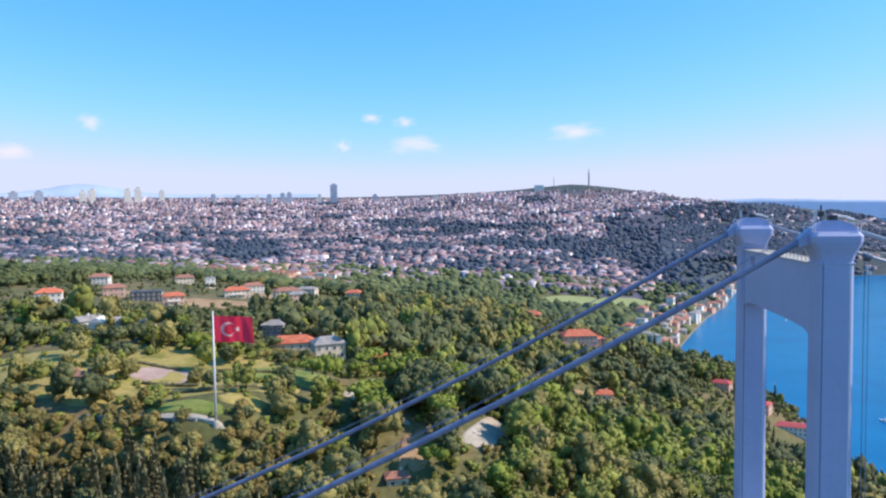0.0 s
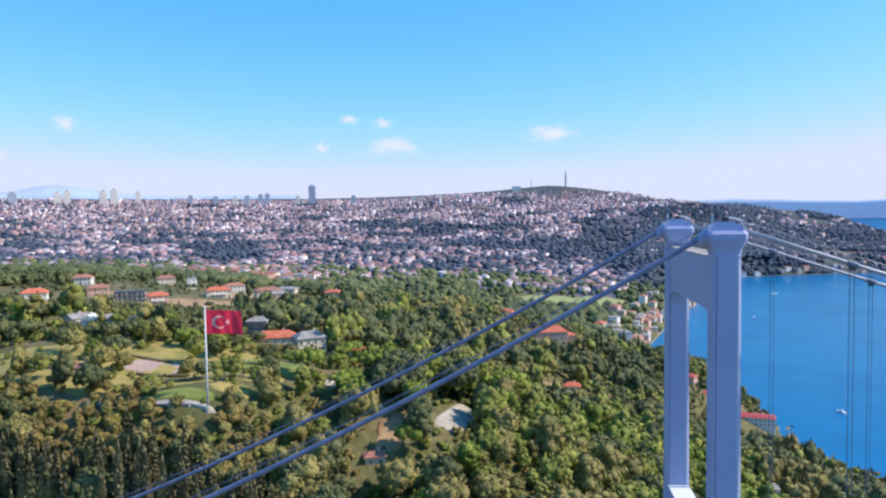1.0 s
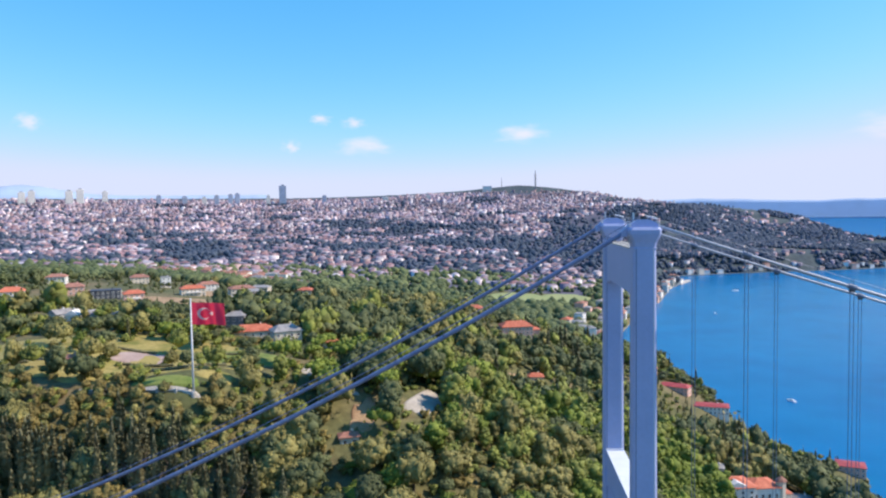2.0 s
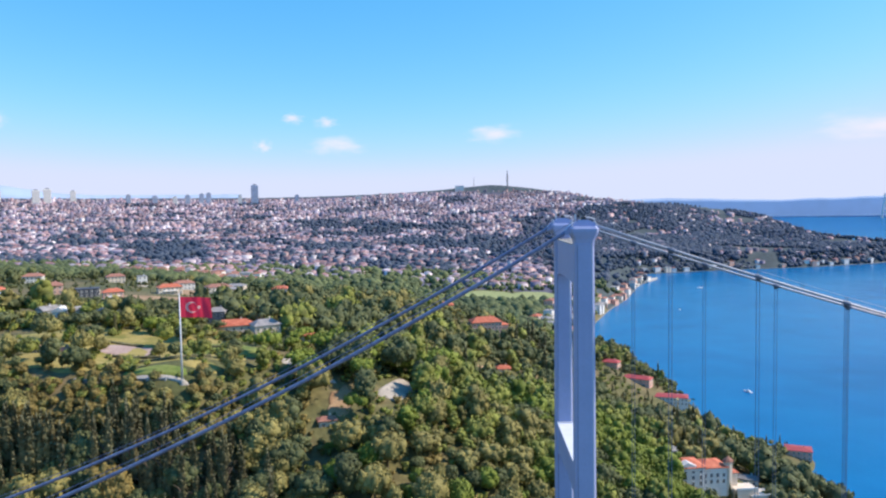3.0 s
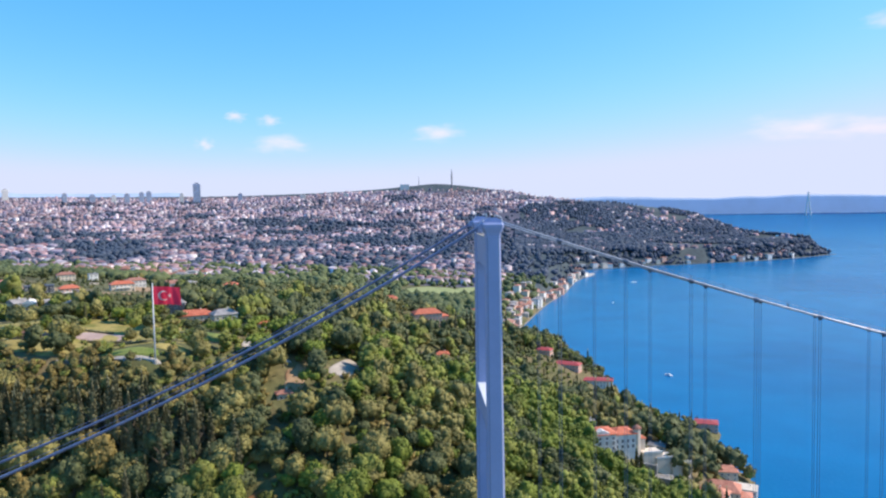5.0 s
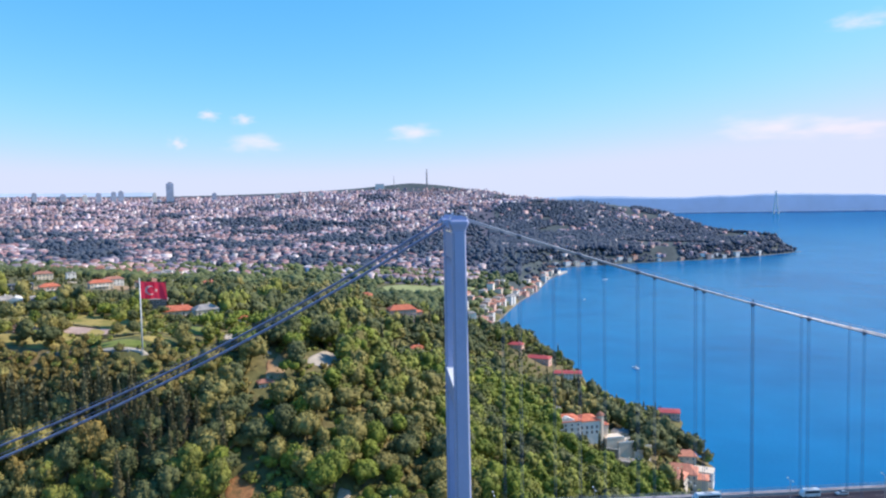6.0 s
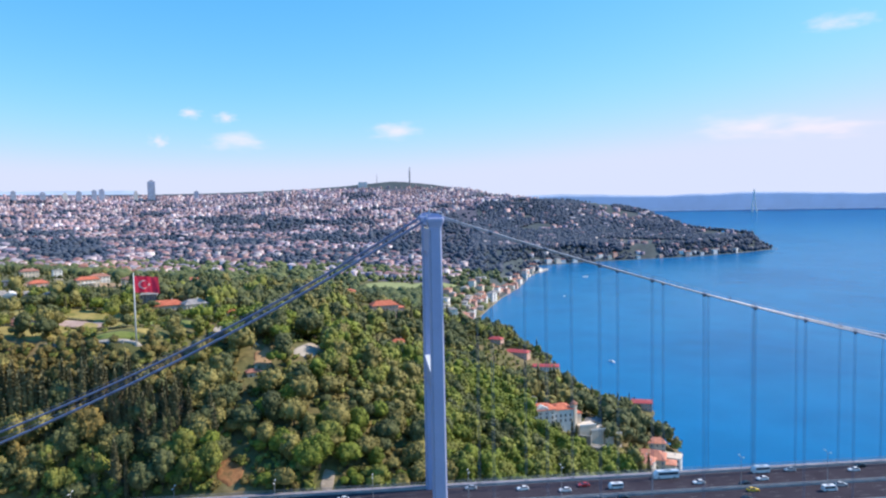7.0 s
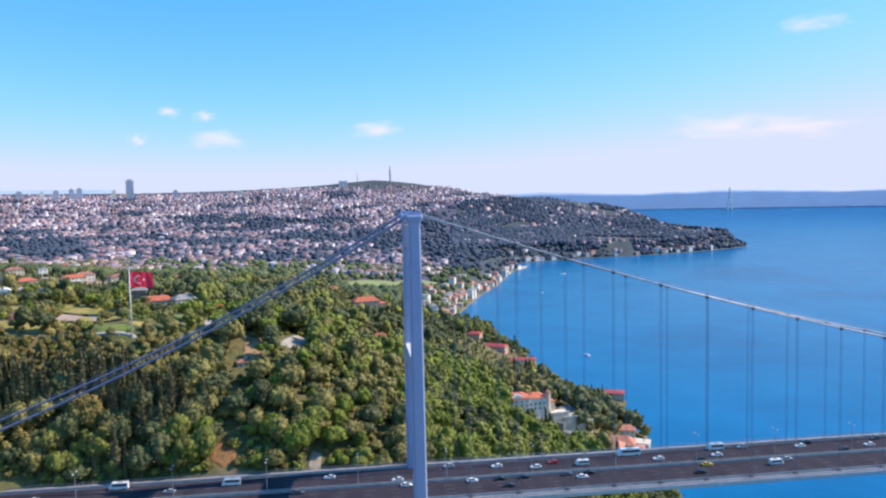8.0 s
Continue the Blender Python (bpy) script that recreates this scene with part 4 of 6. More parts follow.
def plant_woods():
    p, rng = scatter(-420, 245, 25, 560, 6.4, 3)
    bank, _ = scatter(-230, -84, 27, 64, 5.0, 6)  # the steep bank below the park
    low, _ = scatter(-195, -96, 42, 74, 3.7, 8)
    p = p[~((p[:, 0] > 12) & (p[:, 0] < 96) & (p[:, 1] > 62) & (p[:, 1] < 258))]
    scrub, _ = scatter(12, 96, 62, 258, 4.9, 9)  # young growth stands closer
    p = np.concatenate([p, bank, low, scrub, PINES, [q[:2] for q in PARK_TREES]])
    az = np.degrees(np.arctan2(p[:, 0] - EYE0[0], p[:, 1] - EYE0[1] + 75))
    open_park = np.array([noise.noise((x * 0.035, y * 0.035, 5.0)) for x, y in p])
    shore = shore_distance(p)
    keep = (shore > np.where(p[:, 1] < 480, 2.5, 3.5)) & ~cleared(p) & (np.abs(az) < 48)
    park = (((p[:, 0] + 168) / 68) ** 2 + ((p[:, 1] - 104) / 42) ** 2 < 1) & (p[:, 1] < 129)
    keep &= ~(park & (rng.uniform(0, 1, len(p)) < np.where(open_park > -0.12, 0.95, 0.5)))
    gardens = (p[:, 0] < -140) & (p[:, 1] > 215)
    keep &= ~(gardens & (rng.uniform(0, 1, len(p)) < np.where((p[:, 0] < -205) & (p[:, 1] > 285) & (p[:, 1] < 480), 0.6, np.where((p[:, 0] < -185) & (p[:, 1] > 262), 0.55, 0.2))))
    for gx, gy, gr in YARDS:
        keep &= np.hypot(p[:, 0] - gx, p[:, 1] - gy) > gr
    clearing = (np.abs(p[:, 0] + 78) < 28) & (np.abs(p[:, 1] - 100) < 26)
    keep &= ~(clearing & (rng.uniform(0, 1, len(p)) < 0.25))
    chosen = np.arange(len(p)) - (len(p) - len(PINES) - len(PARK_TREES))
    keep |= chosen >= 0
    chosen = chosen[keep]
    p, shore = p[keep], shore[keep]
    z = heights(p)
    stand = np.array([noise.noise((x * 0.022, y * 0.022, 9.0)) for x, y in p])
    tall = np.array([noise.noise((x * 0.024, y * 0.024, 4.0)) for x, y in p])
    chance = np.clip(0.5 + 0.75 * stand + rng.uniform(-0.3, 0.3, len(p)), 0, 0.999)
    size, yaw = (0.6 + 0.95 * rng.uniform(0, 1, len(p)) ** 1.7) * (1 + 0.8 * tall), rng.uniform(0, 2 * math.pi, len(p))
    high = rng.uniform(0.95, 1.55, len(p))
    size *= np.clip(0.45 + shore / 90, np.where(p[:, 1] < 260, 0.75, 0.5), 1) * np.where((p[:, 0] < -140) & (p[:, 1] > 215), 0.8, 1.0) * np.where(p[:, 1] < 130, 1.2, np.where((p[:, 0] > 0) & (p[:, 1] < 240), 1.15, 1.0))
    villas = (p[:, 0] < -185) & (p[:, 1] > 250)
    size = np.where(villas, np.where(rng.uniform(0, 1, len(p)) < 0.2, 0.72, 0.4) * size, size)
    shore_low = (p[:, 0] > 62) & (p[:, 1] > 290) & (p[:, 1] < 470)
    size = np.where((p[:, 0] < -160) & (p[:, 1] > 163) & (p[:, 1] < 300), np.minimum(size, 0.5), size)  # low growth below the villas
    size = np.minimum(size, 1.5)
    size = np.where((p[:, 0] < -188) & (p[:, 1] > 118) & (p[:, 1] < 153), np.minimum(size, 0.6), size)
    size = np.where(shore_low, np.minimum(size, np.where(p[:, 1] > 350, 0.48, 0.8)), size)
    for gx, gy, gr in GARDENS:
        size = np.where(np.hypot(p[:, 0] - gx, p[:, 1] - gy) < gr, np.minimum(size, 0.42), size)
    size = np.where((p[:, 1] > 44) & (p[:, 1] < 76) & (p[:, 0] > -190) & (p[:, 0] < -98), np.minimum(size, np.where(p[:, 1] > 54, 0.5, 0.72)), size)  # low below the terrace
    scrub = (p[:, 0] > 8) & (p[:, 0] < 100) & (p[:, 1] > 62) & (p[:, 1] < 262)
    size = np.where(scrub, np.clip(size, 0.7, 1.45), size)
    size = np.where((p[:, 0] > 78) & (p[:, 1] > 180) & (p[:, 1] < 290), 1.2 * size, size)
    size = np.where((p[:, 1] > 105) & ~scrub & ~((np.abs(p[:, 0] + 168) < 68) & (p[:, 1] < 146)), 1.14 * size, size)
    size = np.where((np.abs(p[:, 0] + 168) < 68) & (p[:, 1] > 76) & (p[:, 1] < 146), np.clip(size, 0.5, 0.95), size)
    kinds = np.array([tree_kind(x, y, r) for (x, y), r in zip(p, chance)], dtype="U12")
    for i in np.flatnonzero(chosen >= 0):
        n = chosen[i] - len(PINES)
        kinds[i], size[i] = PARK_TREES[n][2:] if n >= 0 else ("pine", rng.uniform(0.9, 1.25))
    size = np.where((kinds == "conifer") & (p[:, 1] < 60), np.maximum(size, rng.uniform(0.75, 1.15, len(p))), size)
    near = np.flatnonzero((p[:, 1] < 95) & (p[:, 0] > -150) & (p[:, 0] < 130))
    near = near[np.argsort(p[near, 1] + 0.25 * np.abs(p[near, 0] + 20))][:290]
    single = np.zeros(len(p), bool)
    single[near] = True
    stems = [part("trunk", stem(7, 4, rng), BARK) for _ in range(2)]
    meshes = {key: tri_mesh("crown", *NEAR_CROWNS[key], True) for key in NEAR_CROWNS}
    for key, me in meshes.items():
        me.materials.append(KINDS[key[0]][0])
    for i in near:
        kind = str(kinds[i])
        s = size[i] * (3.9 if kind != "conifer" else 5.4)
        tree = thing("tree", Matrix.LocRotScale((*p[i], z[i]), Euler((0, 0, yaw[i])), (s, s, s * high[i])), KINDS[kind][1], "tree", "trees on the slope by the bridge")
        part("trunk", stems[i % 2].data, BARK, tree)
        part("crown", meshes[kind, int(i) % 3], None, tree)
    for st in stems:
        bpy.data.objects.remove(st)
    for kind, (material, label) in KINDS.items():
        pieces = []
        for i in np.flatnonzero((kinds == kind) & ~single):
            v, f = (MID_CROWNS if p[i, 1] < 150 and p[i, 0] > -215 else LOW_CROWNS)[kind, int(i) % 3]
            s = size[i] * (3.9 if kind != "conifer" else 5.0)
            c, d = math.cos(yaw[i]), math.sin(yaw[i])
            v = v @ np.array([(c, d, 0), (-d, c, 0), (0, 0, 1)]) * (s, s, s * high[i])
            pieces.append((v + (*p[i], z[i]), f))
        wood = part("woodland", tri_mesh("woodland", *join(pieces), True), material)
        tagged(wood, "dense wood of many " + label.split(" with")[0].replace("conifer", "spired conifer") + "s", "trees", kind="stuff")


def undergrowth():
    """Bushes and saplings that fill the gaps between the nearer trees."""
    p, rng = scatter(-260, 130, 25, 150, 4.3, 31)
    keep = (shore_distance(p) > 6) & ~cleared(p) & (((p[:, 0] + 168) / 64) ** 2 + ((p[:, 1] - 104) / 38) ** 2 > 1)
    p = p[keep]
    z, forms = heights(p), [round_crown(rng, 3, 1, 24, 0.24, k) for k in range(3)]
    for name, material, label, pick in (("undergrowth", BROADLEAF, "green bushes under the trees", 0), ("undergrowth", RUSSET, "dry bushes under the trees", 1)):
        pieces = []
        for i in range(len(p)):
            if (noise.noise((p[i, 0] * 0.05, p[i, 1] * 0.05, 3.0)) > 0.08 and p[i, 0] < 5) == bool(pick):
                v, f = forms[i % 3]
                s = rng.uniform(1.0, 2.3)
                pieces.append((v * s + (*p[i], z[i] - 0.4 * s), f))
        tagged(part(name, tri_mesh(name, *join(pieces), True), material), label, "bushes", kind="stuff")


def plant_far():
    """Hedges, gardens and woods farther off, down to single crowns of a few metres."""
    rng = np.random.default_rng(11)
    n = 34000
    az = np.radians(np.concatenate([rng.uniform(-46, 40, n), rng.uniform(8, 33, 19000)]))
    d = 560 * np.exp(rng.uniform(0, 1, n) ** 1.15 * math.log(5200 / 560))
    d = np.concatenate([d, rng.uniform(1900, 3500, 19000)])
    n = len(d)
    p = EYE0[:2] + np.column_stack([np.sin(az), np.cos(az)]) * d[:, None]
    dens = np.array([noise.noise((x * 0.0035, y * 0.0035, 2.0)) for x, y in p])
    dens = dens + 0.5 * np.array([valley(a, b) for a, b in zip(np.degrees(az), d)])
    green = (np.degrees(az) > np.where(d < 3600, 9, 20)) | ((d < 1500) & (np.degrees(az) > -12))
    keep = (shore_distance(p) > 4) & ((p[:, 1] > 555) | (p[:, 0] < -415)) & ~cleared(p) & ((dens > 0.06) | green | (d < 1150) | (rng.uniform(0, 1, n) < np.interp(d, (1200, 2400, 3200), (0.75, 0.45, 0.15))))
    keep &= ~((shore_distance(p) < 95) & (p[:, 1] < 1750) & (rng.uniform(0, 1, n) < 0.3))
    grove = np.array([noise.noise((x * 0.0042, y * 0.0042, 21.0)) for x, y in p])
    keep &= ~((d > 1800) & (np.degrees(az) > 8) & (grove < -0.28))
    p, d, grove = p[keep], d[keep], grove[keep]
    z = heights(p)
    at, k = drawn(np.column_stack([p, z]))
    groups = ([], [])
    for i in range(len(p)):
        # Trees past 1450 m take the leaf colour that holds the haze.
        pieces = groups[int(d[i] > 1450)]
        s = rng.uniform(3.0, 6.4) * (1 + min(d[i], 2600) / 4200) * k[i] * (1 + 0.5 * grove[i]) * (0.82 if p[i, 0] > 300 else 1.0)
        if d[i] < 780:
            v, f = LOW_CROWNS[("olive", "broadleaf")[i % 2], i % 3]
            pieces.append((v * (s, s, s * rng.uniform(0.8, 1.2)) * 0.95 + at[i], f))
            continue
        v = ICO1[0] * (1 + rng.normal(0, 0.18, (12, 1))) * (s, s, s * rng.uniform(0.75, 1.2)) + at[i] + (0, 0, s * 0.55)
        pieces.append((v, ICO1[1]))
    for pieces, material, label in zip(groups, (FAR_LEAF, HAZED_LEAF), ("woods and garden trees beyond the hill", "dark far woods between the houses of the city, tinted blue for haze")):
        tagged(part("far_woods", tri_mesh("far_woods", *join(pieces), material is HAZED_LEAF), material), label, "trees", kind="stuff")


# ---- flag ----
def flag():
    base = height(-120.6, 65.6)
    pole = thing("flagpole", pose(-120.6, 65.6, base), "tall white flagpole flying a red flag with white crescent and star", "flagpole")
    part("base", tube([(0, 0, -1), (0, 0, 0.5), (0, 0, 1.0)], [0.9, 0.9, 0.7], 16), CONCRETE, pole)
    part("mast", tube([(0, 0, 0.3), (0, 0, 15), (0, 0, 29.5)], [0.34, 0.28, 0.18], 12), PALE_PAINT, pole, smooth=True)
    part("finial", tube([(0, 0, 29.5), (0, 0, 29.8), (0, 0, 30.2)], [0.1, 0.28, 0.05], 10), PALE_PAINT, pole)
    long, tall, top = 10.1, 6.9, 28.9

    def cloth(u, v):
        """Waving cloth: u along from the mast, v down."""
        wave = 0.75 * math.sin(u * 0.95 + v * 0.18) * min(1, u / 3) + 0.25 * math.sin(2.1 * u - 0.5 * v) * min(1, u / 4)
        return Vector((0.25 + u * 0.79 - 0.61 * wave, 0.61 * u + 0.79 * wave, top - v - 0.12 * u - 0.10 * math.sin(0.9 * u)))

    def sheet(inside, off, n, m, u0, u1, v0, v1):
        bm, grid = bmesh.new(), {}
        for i in range(n + 1):
            for j in range(m + 1):
                u, v = u0 + (u1 - u0) * i / n, v0 + (v1 - v0) * j / m
                grid[i, j] = (u, v)
        made = {}
        for i in range(n):
            for j in range(m):
                c = [grid[i, j], grid[i + 1, j], grid[i + 1, j + 1], grid[i, j + 1]]
                mid = (sum(q[0] for q in c) / 4, sum(q[1] for q in c) / 4)
                if inside(*mid):
                    vs = []
                    for key in ((i, j), (i + 1, j), (i + 1, j + 1), (i, j + 1)):
                        if key not in made:
                            p, du, dv = cloth(*grid[key]), cloth(grid[key][0] + 0.01, grid[key][1]), cloth(grid[key][0], grid[key][1] + 0.01)
                            made[key] = bm.verts.new(p + off * (du - p).cross(dv - p).normalized())
                        vs.append(made[key])
                    bm.faces.new(vs)
        return bm

    banner = part("flag", sheet(lambda u, v: True, 0.0, 48, 24, 0, long, 0, tall), FLAG_RED, pole, "red flag cloth waving in the wind", smooth=True)
    cy = tall / 2

    def moon(u, v):
        return math.hypot(u - 3.6, v - cy) < 1.85 and math.hypot(u - 4.05, v - cy) > 1.48

    def star(u, v):
        x, y = -(u - 6.0), v - cy
        r, a = math.hypot(x, y), math.atan2(y, x)
        a = (a + math.pi / 5) % (2 * math.pi / 5) - math.pi / 5
        edge = 0.95 * math.cos(math.pi / 5 * 2) / max(0.05, math.cos(2 * math.pi / 5 - abs(a)))
        return r < edge
    for off in (0.03, -0.03):
        part("crescent", sheet(moon, off, 70, 60, 1.8, 6.0, cy - 2.1, cy + 2.1), FLAG_WHITE, banner, smooth=True)
        part("star", sheet(star, off, 44, 44, 4.9, 7.1, cy - 1.1, cy + 1.1), FLAG_WHITE, banner, smooth=True)


flag()
HOUSE_SPOTS.append((-120.6, 62.5, 4.0))


# ---- houses ----
def roof_mesh(w, d, h, rise, over, ridge):
    """A hipped roof (ridge < 1) or a gable (ridge = 1) with a thick eave."""
    bm = bmesh.new()
    x, y, r = w / 2 + over, d / 2 + over, (w / 2) * ridge if ridge < 1 else w / 2 + over
    if ridge < 1:
        r = max(0.0, (w - d) / 2 + (d / 2) * ridge)
    lo = [bm.verts.new(v) for v in ((-x, -y, h - 0.12), (x, -y, h - 0.12), (x, y, h - 0.12), (-x, y, h - 0.12))]
    hi = [bm.verts.new(v) for v in ((-x, -y, h + 0.12), (x, -y, h + 0.12), (x, y, h + 0.12), (-x, y, h + 0.12))]
    a, b = bm.verts.new((-r, 0, h + rise)), bm.verts.new((r, 0, h + rise))
    bm.faces.new(lo[::-1])
    for i in range(4):
        j = (i + 1) % 4
        bm.faces.new((lo[i], lo[j], hi[j], hi[i]))
    bm.faces.new((hi[0], hi[1], b, a))
    bm.faces.new((hi[2], hi[3], a, b))
    bm.faces.new((hi[1], hi[2], b))
    bm.faces.new((hi[3], hi[0], a))
    bmesh.ops.recalc_face_normals(bm, faces=bm.faces)
    return bm


FRAME_MESH = {}


def window_part(parent, w, h, m):
    key = (round(w, 1), round(h, 1))
    if key not in FRAME_MESH:
        bm = bmesh.new()
        add_box(bm, -w / 2, w / 2, -0.10, 0.06, -h / 2, h / 2)
        frame_bm = bmesh.new()
        for s in (-1, 1):
            add_box(frame_bm, s * w / 2 - 0.09, s * w / 2 + 0.09, -0.16, 0.05, -h / 2 - 0.09, h / 2 + 0.09)
            add_box(frame_bm, -w / 2, w / 2, -0.16, 0.05, s * h / 2 - 0.09, s * h / 2 + 0.09)
        add_box(frame_bm, -0.04, 0.04, -0.15, 0.05, -h / 2, h / 2)
        FRAME_MESH[key] = []
        for name, b, material in (("window", bm, PANE), ("window_frame", frame_bm, WHITE_WALL)):
            me = bpy.data.meshes.new(name)
            b.to_mesh(me)
            b.free()
            me.materials.append(material)
            FRAME_MESH[key].append(me)
    win = part("window", FRAME_MESH[key][0], None, parent, m=m)
    part("window_frame", FRAME_MESH[key][1], None, win)


def house(x, y, w, d, storeys, turn, wall, roof, label, rise=2.4, ridge=0.35, detail=2, lift=0.0, balcony=False, wing=0.0, group="houses on the hill", category="house"):
    """A house on the hill: walls down into the slope, thick-eaved roof, framed windows, chimney."""
    z = min(height(x + a, y + b) for a in (-w / 3, w / 3) for b in (-d / 3, d / 3)) + lift
    h = 3.1 * storeys + 0.4
    at, k = drawn(np.array([(x, y, z)]))
    k = float(k[0])
    home = thing("house", Matrix.LocRotScale(at[0], Euler((0, 0, radians(turn))), (k, k, k)), label, category, group)
    part("wall", box(-w / 2, w / 2, -d / 2, d / 2, -5, h, 0.05), wall, home)
    top = part("roof", roof_mesh(w, d, h + 0.13, rise, 0.6, ridge) if rise else box(-w / 2 - 0.3, w / 2 + 0.3, -d / 2 - 0.3, d / 2 + 0.3, h + 0.004, h + 0.5, 0.08), roof, home)
    if detail:
        part("chimney", box(w * 0.2 - 0.35, w * 0.2 + 0.35, d * 0.12 - 0.35, d * 0.12 + 0.35, h + 0.2, h + max(rise, 1) + 0.7, 0.05), wall, top)
    if wing:
        part("wing", box(w / 2 - 0.1, w / 2 + wing, -d * 0.35, d * 0.35, -5, h - 3.0, 0.05), wall, home)
        part("wing_roof", roof_mesh(wing + 1, d * 0.7, h - 2.9, 1.6, 0.5, 0.3), roof, home, m=Matrix.Translation((w / 2 + wing / 2 - 0.3, 0, 0)))
    if detail:
        for s in range(storeys):
            zc = 0.4 + 3.1 * s + 1.6
            for length, other, a in ((w, d, 0), (w, d, 180), (d, w, 90), (d, w, 270)):
                n = max(1, int(length / (3.0 if detail > 1 else 4.2)))
                for q in range(n):
                    off = (q + 0.5) * length / n - length / 2
                    window_part(home, 1.2, 1.5, pose(0, 0, 0, 0, 0, a) @ Matrix.Translation((off, -other / 2, zc)))
            if balcony and s:
                part("balcony", box(-w * 0.3, w * 0.3, -d / 2 - 1.4, -d / 2 + 0.05, 3.1 * s + 0.15, 3.1 * s + 1.2, 0.05), WHITE_WALL, home)
    HOUSE_SPOTS.append((x, y, 0.62 * max(w, d) + 1.5))
    for q in (0.6, 1.4, 2.3, 3.3) if w > 8 else ():  # gardens with low growth, open towards the bridge
        e = EYE0[:2] - (x, y)
        e = e / np.linalg.norm(e)
        GARDENS.append((x + e[0] * (d / 2 + 11 * q), y + e[1] * (d / 2 + 11 * q), 0.5 * w + 3.0))
        if q < 1.5:
            YARDS.append((x + e[0] * (d / 2 + 8 * q), y + e[1] * (d / 2 + 8 * q), 0.42 * w + 1.0))
    return home


# The park and the villas behind it.
house(-120, 160, 12, 9, 2, 32, CREAM_WALL, GREY_ROOF, "cream two-storey villa with a grey hipped roof", 2.6, wing=0)
house(-137, 166, 17, 9, 1, 20, CREAM_WALL, TILES, "low house with an orange-red tiled roof", 2.6, wing=5)
house(-103, 168, 7, 6, 1, -10, CREAM_WALL, TILES, "small house with an orange-red tiled roof", 2.0)
house(-86, 176, 6, 6, 1, -10, CREAM_WALL, TILES, "small hut with a tiled roof among trees", 1.8)
house(-150, 180, 9, 8, 2, 5, GREY_WALL, GREY_ROOF, "dark grey villa half hidden by trees", 2.0)
house(-220, 154, 7.5, 6, 1, 62, WHITE_WALL, GREY_ROOF, "white villa wing with a grey gabled roof", 2.0, 1.0)
house(-213, 153, 6, 5.5, 1, 100, WHITE_WALL, WHITE_WALL, "white villa wing with a white gabled roof", 2.0, 1.0)
house(-206, 158, 7.5, 6, 1, 48, WHITE_WALL, GREY_ROOF, "low white villa wing with a pale gabled roof", 1.8, 1.0)
house(-197, 161, 5, 5, 1, 8, CREAM_WALL, GREY_ROOF, "cream garden house beside a white villa", 1.2)
house(-274, 318, 13, 11, 3, 32, PINK_WALL, TILES, "salmon pink three-storey house with white balconies", 2.2, balcony=True)
house(-312, 350, 20, 12, 2, 26, SLATE_WALL, SLATE_WALL, "dark grey modern apartment house with a flat roof", 0)
house(-338, 352, 14, 11, 2, 32, PINK_WALL, OLD_TILES, "house with a rust-red tiled roof", 2.6)
house(-278, 420, 19, 12, 2, 32, CREAM_WALL, TILES, "cream house with a low red tiled roof", 2.6, balcony=True)
house(-240, 430, 20, 14, 3, 32, CREAM_WALL, OLD_TILES, "large cream house stepped up the slope", 2.4, balcony=True)
house(-222, 405, 15, 12, 3, 32, PINK_WALL, GREY_ROOF, "pinkish apartment house with a grey roof", 2.0)
house(-345, 295, 15, 12, 2, 32, WHITE_WALL, TILES, "white house with a red tiled roof", 2.8)
house(-290, 480, 17, 11, 2, 32, WHITE_WALL, OLD_TILES, "white house with a tiled roof on the ridge", 2.5)
house(-325, 470, 8, 8, 3, 32, WHITE_WALL, GREY_ROOF, "narrow white four-storey house", 0)
house(-360, 490, 16, 12, 2, 32, CREAM_WALL, OLD_TILES, "cream house among trees on the ridge", 2.5)
house(-395, 420, 15, 11, 2, 20, WHITE_WALL, OLD_TILES, "white house with a tiled roof among trees", 2.5)
house(-255, 520, 18, 12, 2, 0, CREAM_WALL, GREY_ROOF, "long cream house with a grey roof", 2.0)
house(-205, 500, 14, 12, 3, 0, CREAM_WALL, TILES, "tall cream house at the edge of the wood", 2.4)
# Red-roofed houses in the wood above the village.
house(-13, 404, 24, 15, 2, 12, PINK_WALL, TILES, "broad salmon villa with an orange-red tiled roof", 3.8, wing=6, lift=3.8, group="houses by the shore")
house(-48, 470, 15, 12, 3, 0, PINK_WALL, TILES, "brick-red villa among trees", 2.8, lift=4.0, group="houses by the shore")
house(-75, 79, 6, 4.5, 1, 20, CREAM_WALL, OLD_TILES, "small hut with a dull brown-red roof in the clearing", 1.2, lift=-1.9)
house(-4, 285, 9, 7, 1, 0, CREAM_WALL, TILES, "small house with a red roof in the wood", 2, group="houses by the shore")
# The quay houses nearer the bridge.
house(143, 432, 27, 13, 2, -14, WHITE_WALL, RED_ROOF, "long white waterside house with a flat red roof", 1.2, 0.2, lift=4.4, group="houses by the shore")
house(120, 453, 24, 11, 2, -30, PINK_WALL, RED_ROOF, "red-roofed waterside house half hidden by trees", 2.2, group="houses by the shore")
house(103, 480, 14, 10, 2, -30, PINK_WALL, RED_ROOF, "dark red waterside house", 2.2, group="houses by the shore")
house(198, 320, 16, 12, 2, -20, PINK_WALL, RED_ROOF, "house with a bright red sheet roof at the water's edge", 1.0, 0.2, group="houses by the shore")
HOUSE_SPOTS.append((85, 180, 15))
YARDS += [(177, 203, 9), (160, 200, 6), (-67, 30, 6), (-72, 38, 4), (-54, 100, 6), (200, 280, 9)]  # kept open beside the waterside houses and the earth bank
